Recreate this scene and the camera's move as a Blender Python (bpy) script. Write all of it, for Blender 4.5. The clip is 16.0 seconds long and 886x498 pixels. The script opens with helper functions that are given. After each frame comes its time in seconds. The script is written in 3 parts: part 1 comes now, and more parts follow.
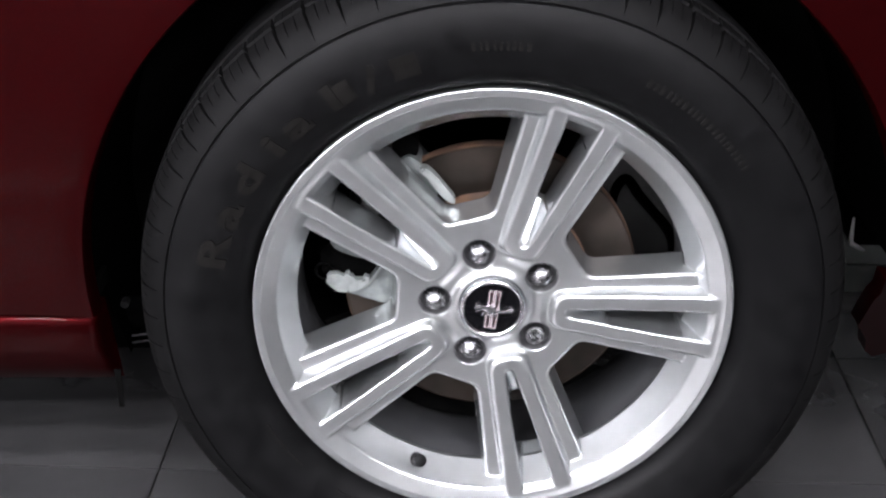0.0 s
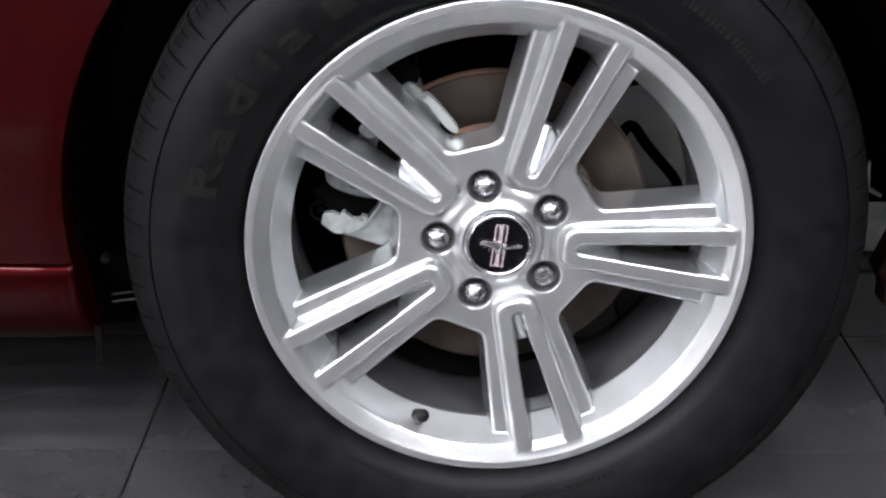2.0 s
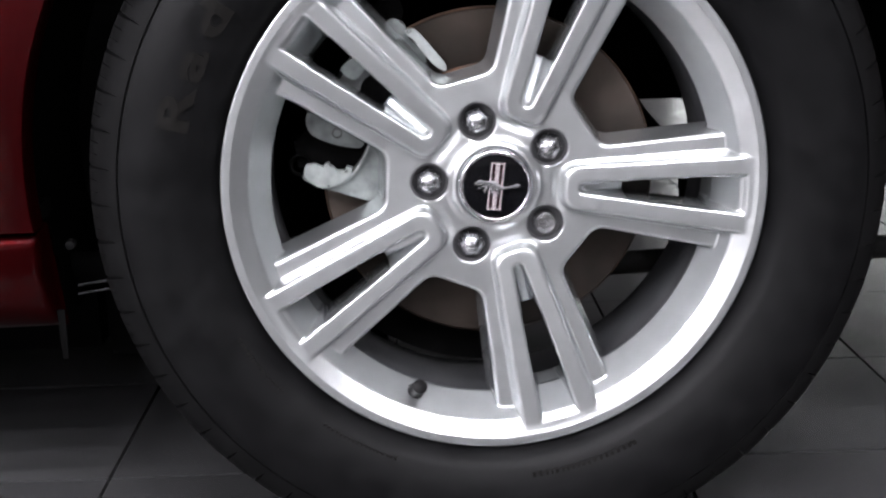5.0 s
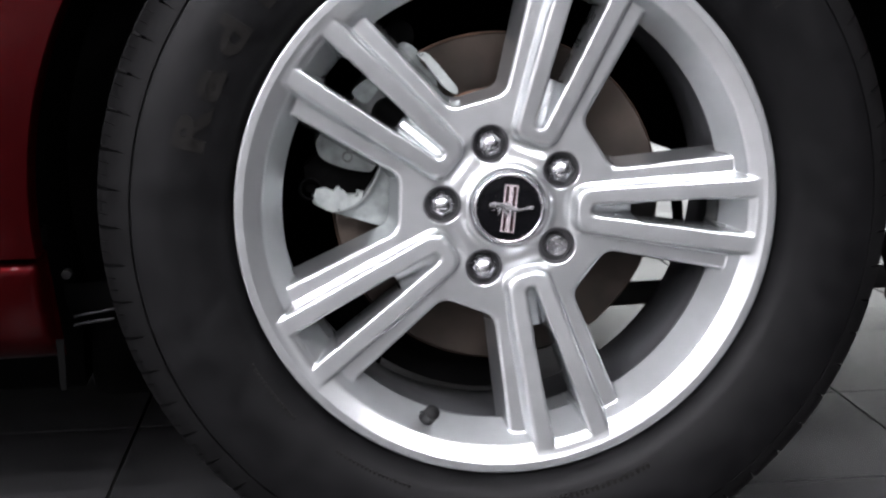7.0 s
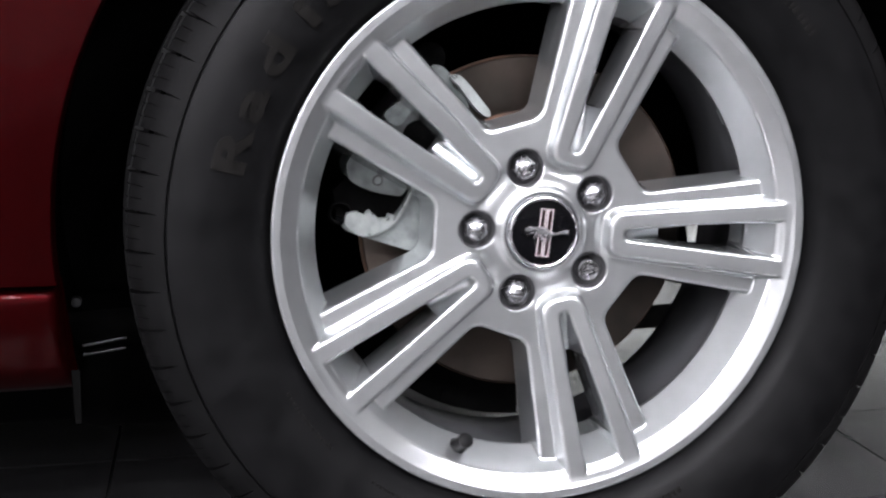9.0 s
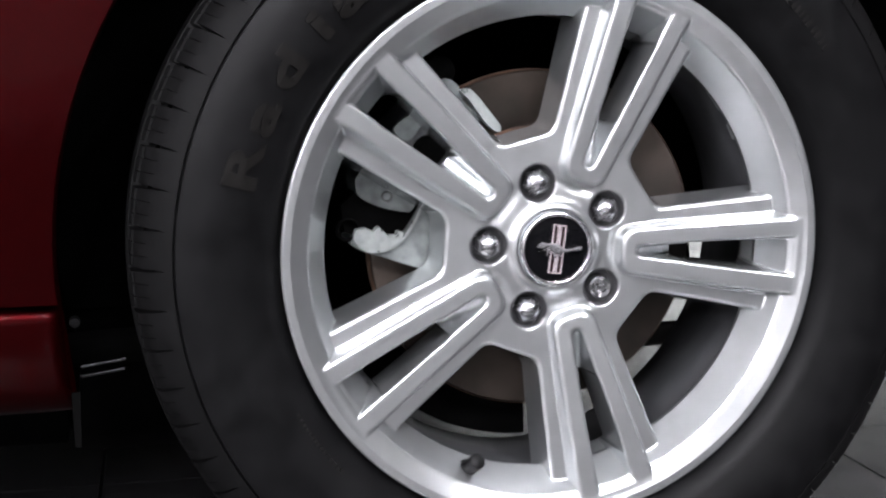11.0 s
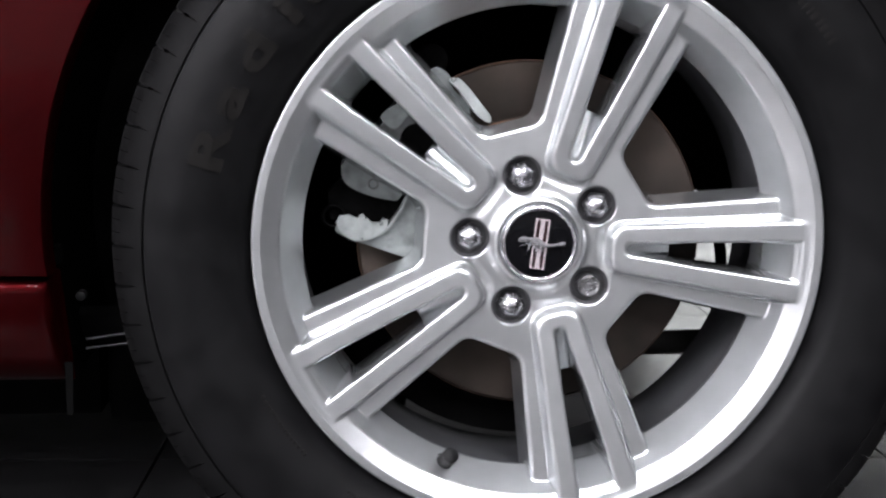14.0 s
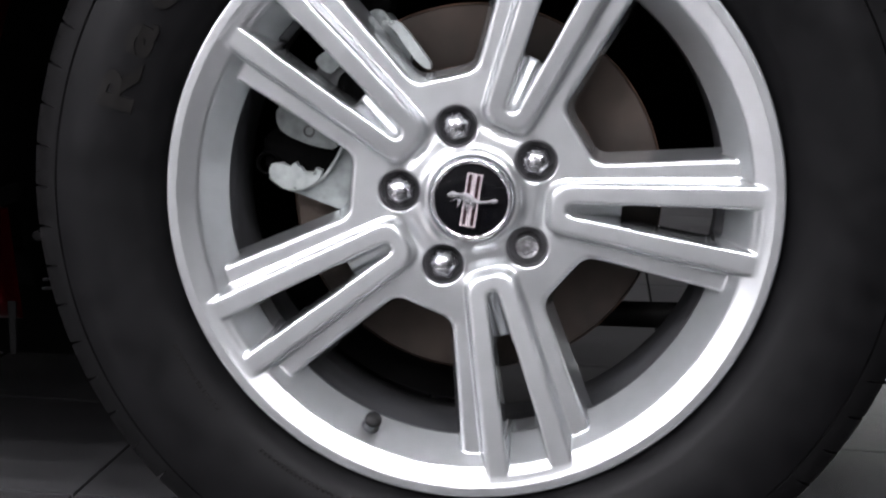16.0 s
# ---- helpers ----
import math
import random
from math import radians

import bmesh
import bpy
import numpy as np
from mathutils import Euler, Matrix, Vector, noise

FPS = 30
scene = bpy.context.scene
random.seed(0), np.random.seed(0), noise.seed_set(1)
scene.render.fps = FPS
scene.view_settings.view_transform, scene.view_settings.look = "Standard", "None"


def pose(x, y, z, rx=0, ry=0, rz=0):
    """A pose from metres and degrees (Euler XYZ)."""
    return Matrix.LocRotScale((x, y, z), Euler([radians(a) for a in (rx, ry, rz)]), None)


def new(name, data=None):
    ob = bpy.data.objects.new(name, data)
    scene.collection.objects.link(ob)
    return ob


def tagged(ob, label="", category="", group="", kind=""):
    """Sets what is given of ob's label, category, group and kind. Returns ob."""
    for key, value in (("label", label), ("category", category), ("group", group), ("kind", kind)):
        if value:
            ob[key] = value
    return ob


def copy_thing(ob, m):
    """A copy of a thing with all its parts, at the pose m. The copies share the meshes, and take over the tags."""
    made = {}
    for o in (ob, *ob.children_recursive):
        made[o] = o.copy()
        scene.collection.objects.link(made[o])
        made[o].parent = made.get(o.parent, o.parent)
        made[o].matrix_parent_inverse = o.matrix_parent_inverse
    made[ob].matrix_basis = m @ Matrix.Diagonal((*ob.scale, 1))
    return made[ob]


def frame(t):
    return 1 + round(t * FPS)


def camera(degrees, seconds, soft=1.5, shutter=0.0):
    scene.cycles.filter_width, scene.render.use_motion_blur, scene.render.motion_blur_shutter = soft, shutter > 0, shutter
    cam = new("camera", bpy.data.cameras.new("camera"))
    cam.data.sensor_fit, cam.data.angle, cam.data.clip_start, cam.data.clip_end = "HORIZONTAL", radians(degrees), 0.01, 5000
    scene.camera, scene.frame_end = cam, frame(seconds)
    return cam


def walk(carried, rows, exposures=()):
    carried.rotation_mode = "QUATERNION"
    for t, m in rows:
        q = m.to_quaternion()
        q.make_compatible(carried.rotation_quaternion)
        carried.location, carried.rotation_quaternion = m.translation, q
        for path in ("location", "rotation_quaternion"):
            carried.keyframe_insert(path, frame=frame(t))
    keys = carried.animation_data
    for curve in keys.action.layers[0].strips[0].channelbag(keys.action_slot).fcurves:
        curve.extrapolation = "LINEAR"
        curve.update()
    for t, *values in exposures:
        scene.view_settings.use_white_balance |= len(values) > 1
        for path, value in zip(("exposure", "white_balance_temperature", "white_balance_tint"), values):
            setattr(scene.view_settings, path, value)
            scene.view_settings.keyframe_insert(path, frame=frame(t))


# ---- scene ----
cam = camera(38.0, 16.0, soft=2.3)
# seconds, eye, then yaw, pitch and roll in degrees
ROWS = [
    (0.0, -0.0559, -1.0786, 0.9580, -0.16, -26.46, -0.35),
    (0.5, -0.0741, -1.0744, 0.9278, -0.88, -25.93, -0.60),
    (1.0, -0.0795, -1.0702, 0.8973, -1.14, -25.45, -0.60),
    (1.5, -0.0813, -1.0676, 0.8612, -1.29, -24.73, -0.48),
    (2.0, -0.0893, -1.0684, 0.8060, -1.78, -23.13, -0.32),
    (2.5, -0.0995, -1.0698, 0.7660, -2.42, -22.03, -0.01),
    (3.0, -0.1012, -1.0658, 0.7107, -2.65, -20.29, 0.32),
    (3.5, -0.1019, -1.0604, 0.6606, -2.92, -18.56, 0.79),
    (4.0, -0.1026, -1.0508, 0.6194, -3.15, -17.04, 1.35),
    (6.5, -0.1344, -1.0646, 0.5114, -4.62, -10.97, 1.99),
    (7.0, -0.1899, -1.0501, 0.5135, -7.15, -10.82, 1.24),
    (7.5, -0.2247, -1.0473, 0.5074, -8.61, -10.17, 1.24),
    (8.0, -0.2503, -1.0457, 0.5064, -9.51, -9.80, 1.00),
    (8.5, -0.2846, -1.0332, 0.5100, -10.92, -9.79, 0.72),
    (9.0, -0.3201, -1.0116, 0.5100, -12.53, -9.66, 0.44),
    (9.5, -0.3390, -0.9956, 0.5082, -13.40, -9.43, 0.46),
    (10.0, -0.3636, -0.9803, 0.5076, -14.65, -9.21, 0.30),
    (12.5, -0.3213, -0.9812, 0.5019, -12.60, -8.43, -0.09),
    (13.0, -0.2826, -0.9887, 0.5038, -10.56, -8.64, -0.43),
    (13.5, -0.2360, -0.9971, 0.4981, -8.15, -8.56, -0.62),
    (14.0, -0.1613, -1.0049, 0.4894, -4.39, -8.50, -0.65),
    (14.5, -0.0852, -0.9960, 0.4841, -0.65, -8.72, -0.95),
    (15.0, -0.0330, -0.9794, 0.4822, 1.70, -9.15, -1.30),
    (15.5, 0.0141, -0.9600, 0.4788, 3.54, -9.68, -1.48),
    (16.0, 0.0635, -0.9433, 0.4764, 5.21, -10.26, -1.56),
]
walk(cam, [(t, pose(x, y, z, 90 + pitch, roll, yaw)) for t, x, y, z, yaw, pitch, roll in ROWS], exposures=[(0.0, 0.08), (3.0, -0.06), (7.0, -0.1), (10.0, -0.06), (13.0, -0.12), (16.0, -0.25)])

# ---- light: a showroom under rows of round ceiling lights, with unseen windows added behind the car ----
world = bpy.data.worlds.new("world")
scene.world = world
world.use_nodes = True
world.node_tree.nodes["Background"].inputs[0].default_value = (0.8, 0.85, 0.9, 1)
world.node_tree.nodes["Background"].inputs[1].default_value = 0.02
PANEL_LIGHT = 192.0


# ---- materials ----
def material(name, color, rough=0.5, metal=0.0, **more):
    m = bpy.data.materials.new(name)
    m.use_nodes = True
    b = m.node_tree.nodes["Principled BSDF"]
    b.inputs["Base Color"].default_value = (*color, 1)
    b.inputs["Roughness"].default_value = rough
    b.inputs["Metallic"].default_value = metal
    for k, v in more.items():
        b.inputs[k.replace("_", " ")].default_value = v
    return m


def noisy(m, scale, dark, light, detail=6.0, rough=None, bump=0.0, bump_scale=None, lo=0.3, hi=0.7, dist=0.001):
    """Colour that wanders between two tones, with a matching wander in gloss and a fine relief."""
    t = m.node_tree
    b = t.nodes["Principled BSDF"]
    co = t.nodes.new("ShaderNodeTexCoord")
    n = t.nodes.new("ShaderNodeTexNoise")
    n.inputs["Scale"].default_value, n.inputs["Detail"].default_value = scale, detail
    t.links.new(co.outputs["Object"], n.inputs["Vector"])
    r = t.nodes.new("ShaderNodeValToRGB")
    r.color_ramp.elements[0].position, r.color_ramp.elements[1].position = lo, hi
    r.color_ramp.elements[0].color, r.color_ramp.elements[1].color = (*dark, 1), (*light, 1)
    t.links.new(n.outputs["Fac"], r.inputs["Fac"])
    t.links.new(r.outputs["Color"], b.inputs["Base Color"])
    if rough:
        mr = t.nodes.new("ShaderNodeMapRange")
        mr.inputs["From Min"].default_value, mr.inputs["From Max"].default_value = lo, hi
        mr.inputs["To Min"].default_value, mr.inputs["To Max"].default_value = rough
        t.links.new(n.outputs["Fac"], mr.inputs["Value"])
        t.links.new(mr.outputs["Result"], b.inputs["Roughness"])
    if bump:
        n2 = t.nodes.new("ShaderNodeTexNoise")
        n2.inputs["Scale"].default_value, n2.inputs["Detail"].default_value = bump_scale or scale * 8, 4
        t.links.new(co.outputs["Object"], n2.inputs["Vector"])
        bp = t.nodes.new("ShaderNodeBump")
        bp.inputs["Strength"].default_value, bp.inputs["Distance"].default_value = bump, dist
        t.links.new(n2.outputs["Fac"], bp.inputs["Height"])
        t.links.new(bp.outputs["Normal"], b.inputs["Normal"])
    return m


SILVER = noisy(material("silver_wheel_paint", (0.6, 0.61, 0.62), 0.3, 0.92, Coat_Weight=1.0, Coat_Roughness=0.09),
               60, (0.55, 0.57, 0.575), (0.60, 0.62, 0.625), 5, (0.42, 0.48))


def flake_sheen(m):
    """Silver flakes lying flat under the lacquer: a narrow lobe with no long tail laid over the broad one."""
    t = m.node_tree
    out = t.nodes["Material Output"]
    gloss = t.nodes.new("ShaderNodeBsdfAnisotropic")
    gloss.distribution = "BECKMANN"
    gloss.inputs["Color"].default_value = (0.62, 0.635, 0.645, 1)
    gloss.inputs["Roughness"].default_value = 0.27
    mix = t.nodes.new("ShaderNodeMixShader")
    mix.inputs[0].default_value = 0.6
    t.links.new(t.nodes["Principled BSDF"].outputs["BSDF"], mix.inputs[1])
    t.links.new(gloss.outputs["BSDF"], mix.inputs[2])
    t.links.new(mix.outputs["Shader"], out.inputs["Surface"])


flake_sheen(SILVER)
# Dark base holds the shade inside the barrel as well as its dust.
BARREL = noisy(material("shaded_dusty_barrel_paint", (0.02, 0.02, 0.022), 0.55, 0.0), 30, (0.011, 0.0115, 0.013), (0.024, 0.025, 0.027), 6, (0.6, 0.75))
RUBBER = noisy(material("tyre_rubber", (0.012, 0.012, 0.013), 0.6), 40, (0.002, 0.002, 0.0022), (0.004, 0.004, 0.0043), 6, (0.42, 0.55), 0.15, 900, dist=0.0004)
RUBBER.node_tree.nodes["Principled BSDF"].inputs["Specular IOR Level"].default_value = 0.09
TREAD = noisy(material("tread_rubber", (0.02, 0.02, 0.021), 0.7, Specular_IOR_Level=0.09), 50, (0.0022, 0.0022, 0.0023), (0.0036, 0.0036, 0.0038), 6, (0.55, 0.7), 0.15, 900, dist=0.0004)
LETTER = noisy(material("raised_letter_rubber", (0.04, 0.04, 0.04), 0.45, Specular_IOR_Level=0.08), 60, (0.005, 0.0047, 0.0044), (0.0072, 0.0068, 0.0064), 4, (0.44, 0.52))
CHROME = material("chrome", (0.82, 0.82, 0.84), 0.06, 1.0)
FIGURE = noisy(material("emblem_chrome", (0.8, 0.8, 0.82), 0.2, 1.0), 400, (0.7, 0.7, 0.72), (0.85, 0.85, 0.87), 3, (0.14, 0.28))
NUT = noisy(material("nut_chrome", (0.7, 0.7, 0.72), 0.16, 1.0), 300, (0.42, 0.42, 0.435), (0.52, 0.52, 0.535), 3, (0.2, 0.28))
AXLE_NUT = noisy(material("lock_nut_steel", (0.2, 0.2, 0.21), 0.2, 1.0), 300, (0.48, 0.48, 0.49), (0.58, 0.58, 0.59), 3, (0.15, 0.25))
DULL_STEEL = noisy(material("dull_steel", (0.1, 0.1, 0.1), 0.4, 0.9), 200, (0.03, 0.03, 0.031), (0.05, 0.05, 0.051), 3, (0.35, 0.5))
DARK_CAST = noisy(material("dark_cast_iron", (0.04, 0.04, 0.04), 0.35, 0.4), 90, (0.03, 0.031, 0.031), (0.10, 0.103, 0.102), 6, (0.25, 0.5), 0.25, 500)
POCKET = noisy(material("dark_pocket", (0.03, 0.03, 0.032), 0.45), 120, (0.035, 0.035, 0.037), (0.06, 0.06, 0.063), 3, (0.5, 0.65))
CAPBLACK = material("gloss_black", (0.002, 0.002, 0.0025), 0.1, 0.0, Specular_IOR_Level=0.15)
PLASTIC = noisy(material("black_plastic", (0.009, 0.009, 0.01), 0.5, 0.0, Specular_IOR_Level=0.12), 80, (0.003, 0.003, 0.0033), (0.006, 0.006, 0.0065), 4, (0.4, 0.6))
# Base near zero: the shade under the car is painted into this black.
LINER = noisy(material("shade_black_liner", (0.003, 0.003, 0.003), 0.9, Specular_IOR_Level=0.025), 25, (0.0009, 0.0009, 0.0009), (0.002, 0.002, 0.002), 5)
CAST = noisy(material("coated_cast_iron", (0.42, 0.46, 0.45), 0.45, 0.35), 90, (0.085, 0.096, 0.094), (0.17, 0.186, 0.182), 6, (0.38, 0.6), 0.25, 500)
CLIP = noisy(material("bright_clip_steel", (0.6, 0.64, 0.63), 0.35, 0.5), 120, (0.2, 0.218, 0.213), (0.3, 0.324, 0.317), 4, (0.25, 0.45))
ROTOR = noisy(material("brake_iron", (0.2, 0.17, 0.15), 0.5, 0.7), 14, (0.012, 0.0098, 0.0082), (0.046, 0.035, 0.028), 8, (0.42, 0.62), 0.15, 300)
rings = ROTOR.node_tree.nodes.new("ShaderNodeTexWave")
rings.wave_type, rings.rings_direction = "RINGS", "Y"
rings.inputs["Scale"].default_value, rings.inputs["Distortion"].default_value = 260, 1.5
shift = ROTOR.node_tree.nodes.new("ShaderNodeMapping")
shift.inputs["Location"].default_value = (0, 0, -0.338)
place = ROTOR.node_tree.nodes.new("ShaderNodeTexCoord")
ROTOR.node_tree.links.new(place.outputs["Object"], shift.inputs["Vector"])
ROTOR.node_tree.links.new(shift.outputs["Vector"], rings.inputs["Vector"])
score = ROTOR.node_tree.nodes.new("ShaderNodeBump")
score.inputs["Strength"].default_value, score.inputs["Distance"].default_value = 0.25, 0.0003
ROTOR.node_tree.links.new(rings.outputs["Fac"], score.inputs["Height"])
ROTOR.node_tree.links.new(score.outputs["Normal"], ROTOR.node_tree.nodes["Principled BSDF"].inputs["Normal"])
ROTOR.node_tree.nodes["Principled BSDF"].inputs["Anisotropic"].default_value = 0.6
turned = ROTOR.node_tree.nodes.new("ShaderNodeTangent")
turned.direction_type, turned.axis = "RADIAL", "Y"
ROTOR.node_tree.links.new(turned.outputs["Tangent"], ROTOR.node_tree.nodes["Principled BSDF"].inputs["Tangent"])
RUST = noisy(material("rusty_iron", (0.16, 0.08, 0.04), 0.8, 0.2), 35, (0.04, 0.024, 0.017), (0.13, 0.068, 0.039), 8, (0.7, 0.9), 0.3, 400)
AXLE = noisy(material("black_steel", (0.008, 0.008, 0.008), 0.6, 0.0, Specular_IOR_Level=0.25), 40, (0.005, 0.005, 0.005), (0.012, 0.012, 0.0115), 5, (0.5, 0.7))
EXHAUST = noisy(material("aluminised_steel", (0.5, 0.5, 0.48), 0.4, 0.8), 18, (0.24, 0.24, 0.235), (0.38, 0.38, 0.37), 6, (0.35, 0.5))
RED = material("red_car_paint", (0.2, 0.004, 0.01), 0.38, 0.85, Specular_IOR_Level=0.1, Coat_Weight=0.1, Coat_Roughness=0.06)
RED = noisy(RED, 1500, (0.02, 0.00027, 0.0007), (0.03, 0.0004, 0.00105), 2)
GROUT = noisy(material("dark_grout", (0.03, 0.03, 0.03), 0.9), 60, (0.02, 0.02, 0.02), (0.032, 0.032, 0.031), 5)
# Unseen walls: pale ones added to bounce light, dark ones to dim reflections.
BRIGHT_WALL = noisy(material("bounce_wall_paint", (0.7, 0.7, 0.7), 0.8), 3, (0.40, 0.40, 0.40), (0.47, 0.47, 0.47), 4)
WALL = noisy(material("low_bounce_wall_paint", (0.5, 0.5, 0.5), 0.8), 3, (0.035, 0.035, 0.036), (0.05, 0.05, 0.052), 4)
CEIL = noisy(material("ceiling_paint", (0.7, 0.7, 0.7), 0.9), 3, (0.28, 0.28, 0.28), (0.32, 0.32, 0.32), 4)
RED_BAR = material("emblem_dark_red", (0.012, 0.002, 0.004), 0.25, 0.0)
PINK = material("emblem_pale_metal", (0.85, 0.76, 0.79), 0.22, 0.8)


def tile_material():
    m = noisy(material("grey_floor_tile", (0.16, 0.16, 0.162), 0.35), 5, (0.024, 0.024, 0.025), (0.037, 0.037, 0.038), 9, (0.16, 0.26), 0.03, 120)
    t = m.node_tree
    ramp = [n for n in t.nodes if n.type == "VALTORGB"][0]
    b = t.nodes["Principled BSDF"]
    info = t.nodes.new("ShaderNodeObjectInfo")
    mr = t.nodes.new("ShaderNodeMapRange")
    mr.inputs["To Min"].default_value, mr.inputs["To Max"].default_value = 0.9, 1.1
    hs = t.nodes.new("ShaderNodeHueSaturation")
    t.links.new(info.outputs["Random"], mr.inputs["Value"])
    t.links.new(mr.outputs["Result"], hs.inputs["Value"])
    t.links.new(ramp.outputs["Color"], hs.inputs["Color"])
    t.links.new(hs.outputs["Color"], b.inputs["Base Color"])
    return m


TILE = tile_material()
LAMP = material("panel_glow", (0.9, 0.9, 0.9), 0.5)
LAMP.node_tree.nodes["Principled BSDF"].inputs["Emission Color"].default_value = (1.0, 0.975, 1.045, 1)
LAMP.node_tree.nodes["Principled BSDF"].inputs["Emission Strength"].default_value = PANEL_LIGHT


# Glow added behind the unseen windows, for the floor to mirror.
BACK_GLOW = material("backdrop_glow", (0.8, 0.8, 0.8), 0.9)
BACK_GLOW.node_tree.nodes["Principled BSDF"].inputs["Emission Color"].default_value = (0.97, 0.99, 1.0, 1)
BACK_GLOW.node_tree.nodes["Principled BSDF"].inputs["Emission Strength"].default_value = 1.85
FRAME = noisy(material("grey_window_frame", (0.3, 0.3, 0.3), 0.4, 0.6), 20, (0.2, 0.2, 0.205), (0.28, 0.28, 0.285), 4, (0.35, 0.5))
GLASS = material("window_glass", (1.0, 1.0, 1.0), 0.0, 0.0, Transmission_Weight=1.0, IOR=1.45)


# ---- mesh helpers ----
def mesh_of(name, verts, faces, mat, smooth=True):
    me = bpy.data.meshes.new(name)
    me.from_pydata([tuple(v) for v in verts], [], [tuple(f) for f in faces])
    me.materials.append(mat)
    if smooth:
        me.polygons.foreach_set("use_smooth", [True] * len(me.polygons))
    me.update()
    return me


def put(name, me, parent=None, label=""):
    ob = new(name, me)
    if parent:
        ob.parent = parent
    return tagged(ob, label)


def part(name, bm, mat, parent, label="", smooth=True, bevel=0.0, sharp=40):
    """Links a bmesh as one mesh object under a thing or a part."""
    if bevel:
        edges = [e for e in bm.edges if len(e.link_faces) == 2 and e.calc_face_angle(0) > radians(sharp)]
        bmesh.ops.bevel(bm, geom=edges, offset=bevel, segments=2, profile=0.7, affect="EDGES", clamp_overlap=True)
    bmesh.ops.recalc_face_normals(bm, faces=bm.faces)
    me = bpy.data.meshes.new(name)
    bm.to_mesh(me)
    bm.free()
    me.materials.append(mat)
    if smooth:
        me.polygons.foreach_set("use_smooth", [True] * len(me.polygons))
        me.set_sharp_from_angle(angle=radians(sharp))
    return put(name, me, parent, label)


def revolve(profile, n, mat, name, closed=False, z0=0.338, x0=0.0):
    """Profile of (radius, y) turned about the wheel's axis, which runs along y."""
    verts, faces, k = [], [], len(profile)
    for i in range(n):
        a = 2 * math.pi * i / n
        c, s = math.cos(a), math.sin(a)
        verts += [(x0 + r * c, y, z0 + r * s) for r, y in profile]
    for i in range(n):
        for j in range(k if closed else k - 1):
            a, b = i * k + j, i * k + (j + 1) % k
            c, d = ((i + 1) % n) * k + (j + 1) % k, ((i + 1) % n) * k + j
            faces.append((a, d, c, b))
    me = mesh_of(name, verts, faces, mat)
    bm = bmesh.new()
    bm.from_mesh(me)
    bmesh.ops.recalc_face_normals(bm, faces=bm.faces)
    bm.to_mesh(me)
    bm.free()
    me.set_sharp_from_angle(angle=radians(45))
    return me


def box(bm, x0, x1, y0, y1, z0, z1, m=None):
    mat = Matrix.LocRotScale(((x0 + x1) / 2, (y0 + y1) / 2, (z0 + z1) / 2), None, (x1 - x0, y1 - y0, z1 - z0))
    return bmesh.ops.create_cube(bm, size=1, matrix=(m or Matrix()) @ mat)["verts"]


def rod(bm, p0, p1, r0, r1=None, n=20, caps=True):
    p0, p1 = Vector(p0), Vector(p1)
    d = p1 - p0
    m = Matrix.Translation((p0 + p1) / 2) @ d.to_track_quat("Z", "Y").to_matrix().to_4x4()
    return bmesh.ops.create_cone(bm, cap_ends=caps, segments=n, radius1=r0, radius2=r0 if r1 is None else r1, depth=d.length, matrix=m)["verts"]


def soft(points, n=4, closed=True):
    """A smooth curve through points (Catmull-Rom), n steps a span."""
    out, k = [], len(points)
    for i in range(k if closed else k - 1):
        p = [Vector(points[(i + d) % k if closed else min(max(i + d, 0), k - 1)]) for d in (-1, 0, 1, 2)]
        for j in range(n):
            t = j / n
            q = 0.5 * ((2 * p[1]) + (p[2] - p[0]) * t + (2 * p[0] - 5 * p[1] + 4 * p[2] - p[3]) * t * t + (3 * p[1] - p[0] - 3 * p[2] + p[3]) * t * t * t)
            out.append((q.x, q.y))
    if not closed:
        out.append(tuple(points[-1]))
    return out


def slab(bm, outline, y0, y1):
    """An outline of (x, z) points pulled through from y0 to y1."""
    n = len(outline)
    a = [bm.verts.new((x, y0, z)) for x, z in outline]
    b = [bm.verts.new((x, y1, z)) for x, z in outline]
    bm.faces.new(a)
    bm.faces.new(b[::-1])
    for i in range(n):
        bm.faces.new((a[i], b[i], b[(i + 1) % n], a[(i + 1) % n]))


HUB = 0.338            # height of the wheel's centre
SPOKE = 140.23         # direction of one spoke, degrees; the others stand 72 degrees apart
NUTS = 104.23          # direction of one wheel nut


# ---- the alloy wheel: a solid cast shape given by one smooth field, negative inside ----
def smax(a, b, k):
    h = np.maximum(k - np.abs(a - b), 0) / k
    return np.maximum(a, b) + h * h * k * 0.25


def smin(a, b, k):
    return -smax(-a, -b, k)


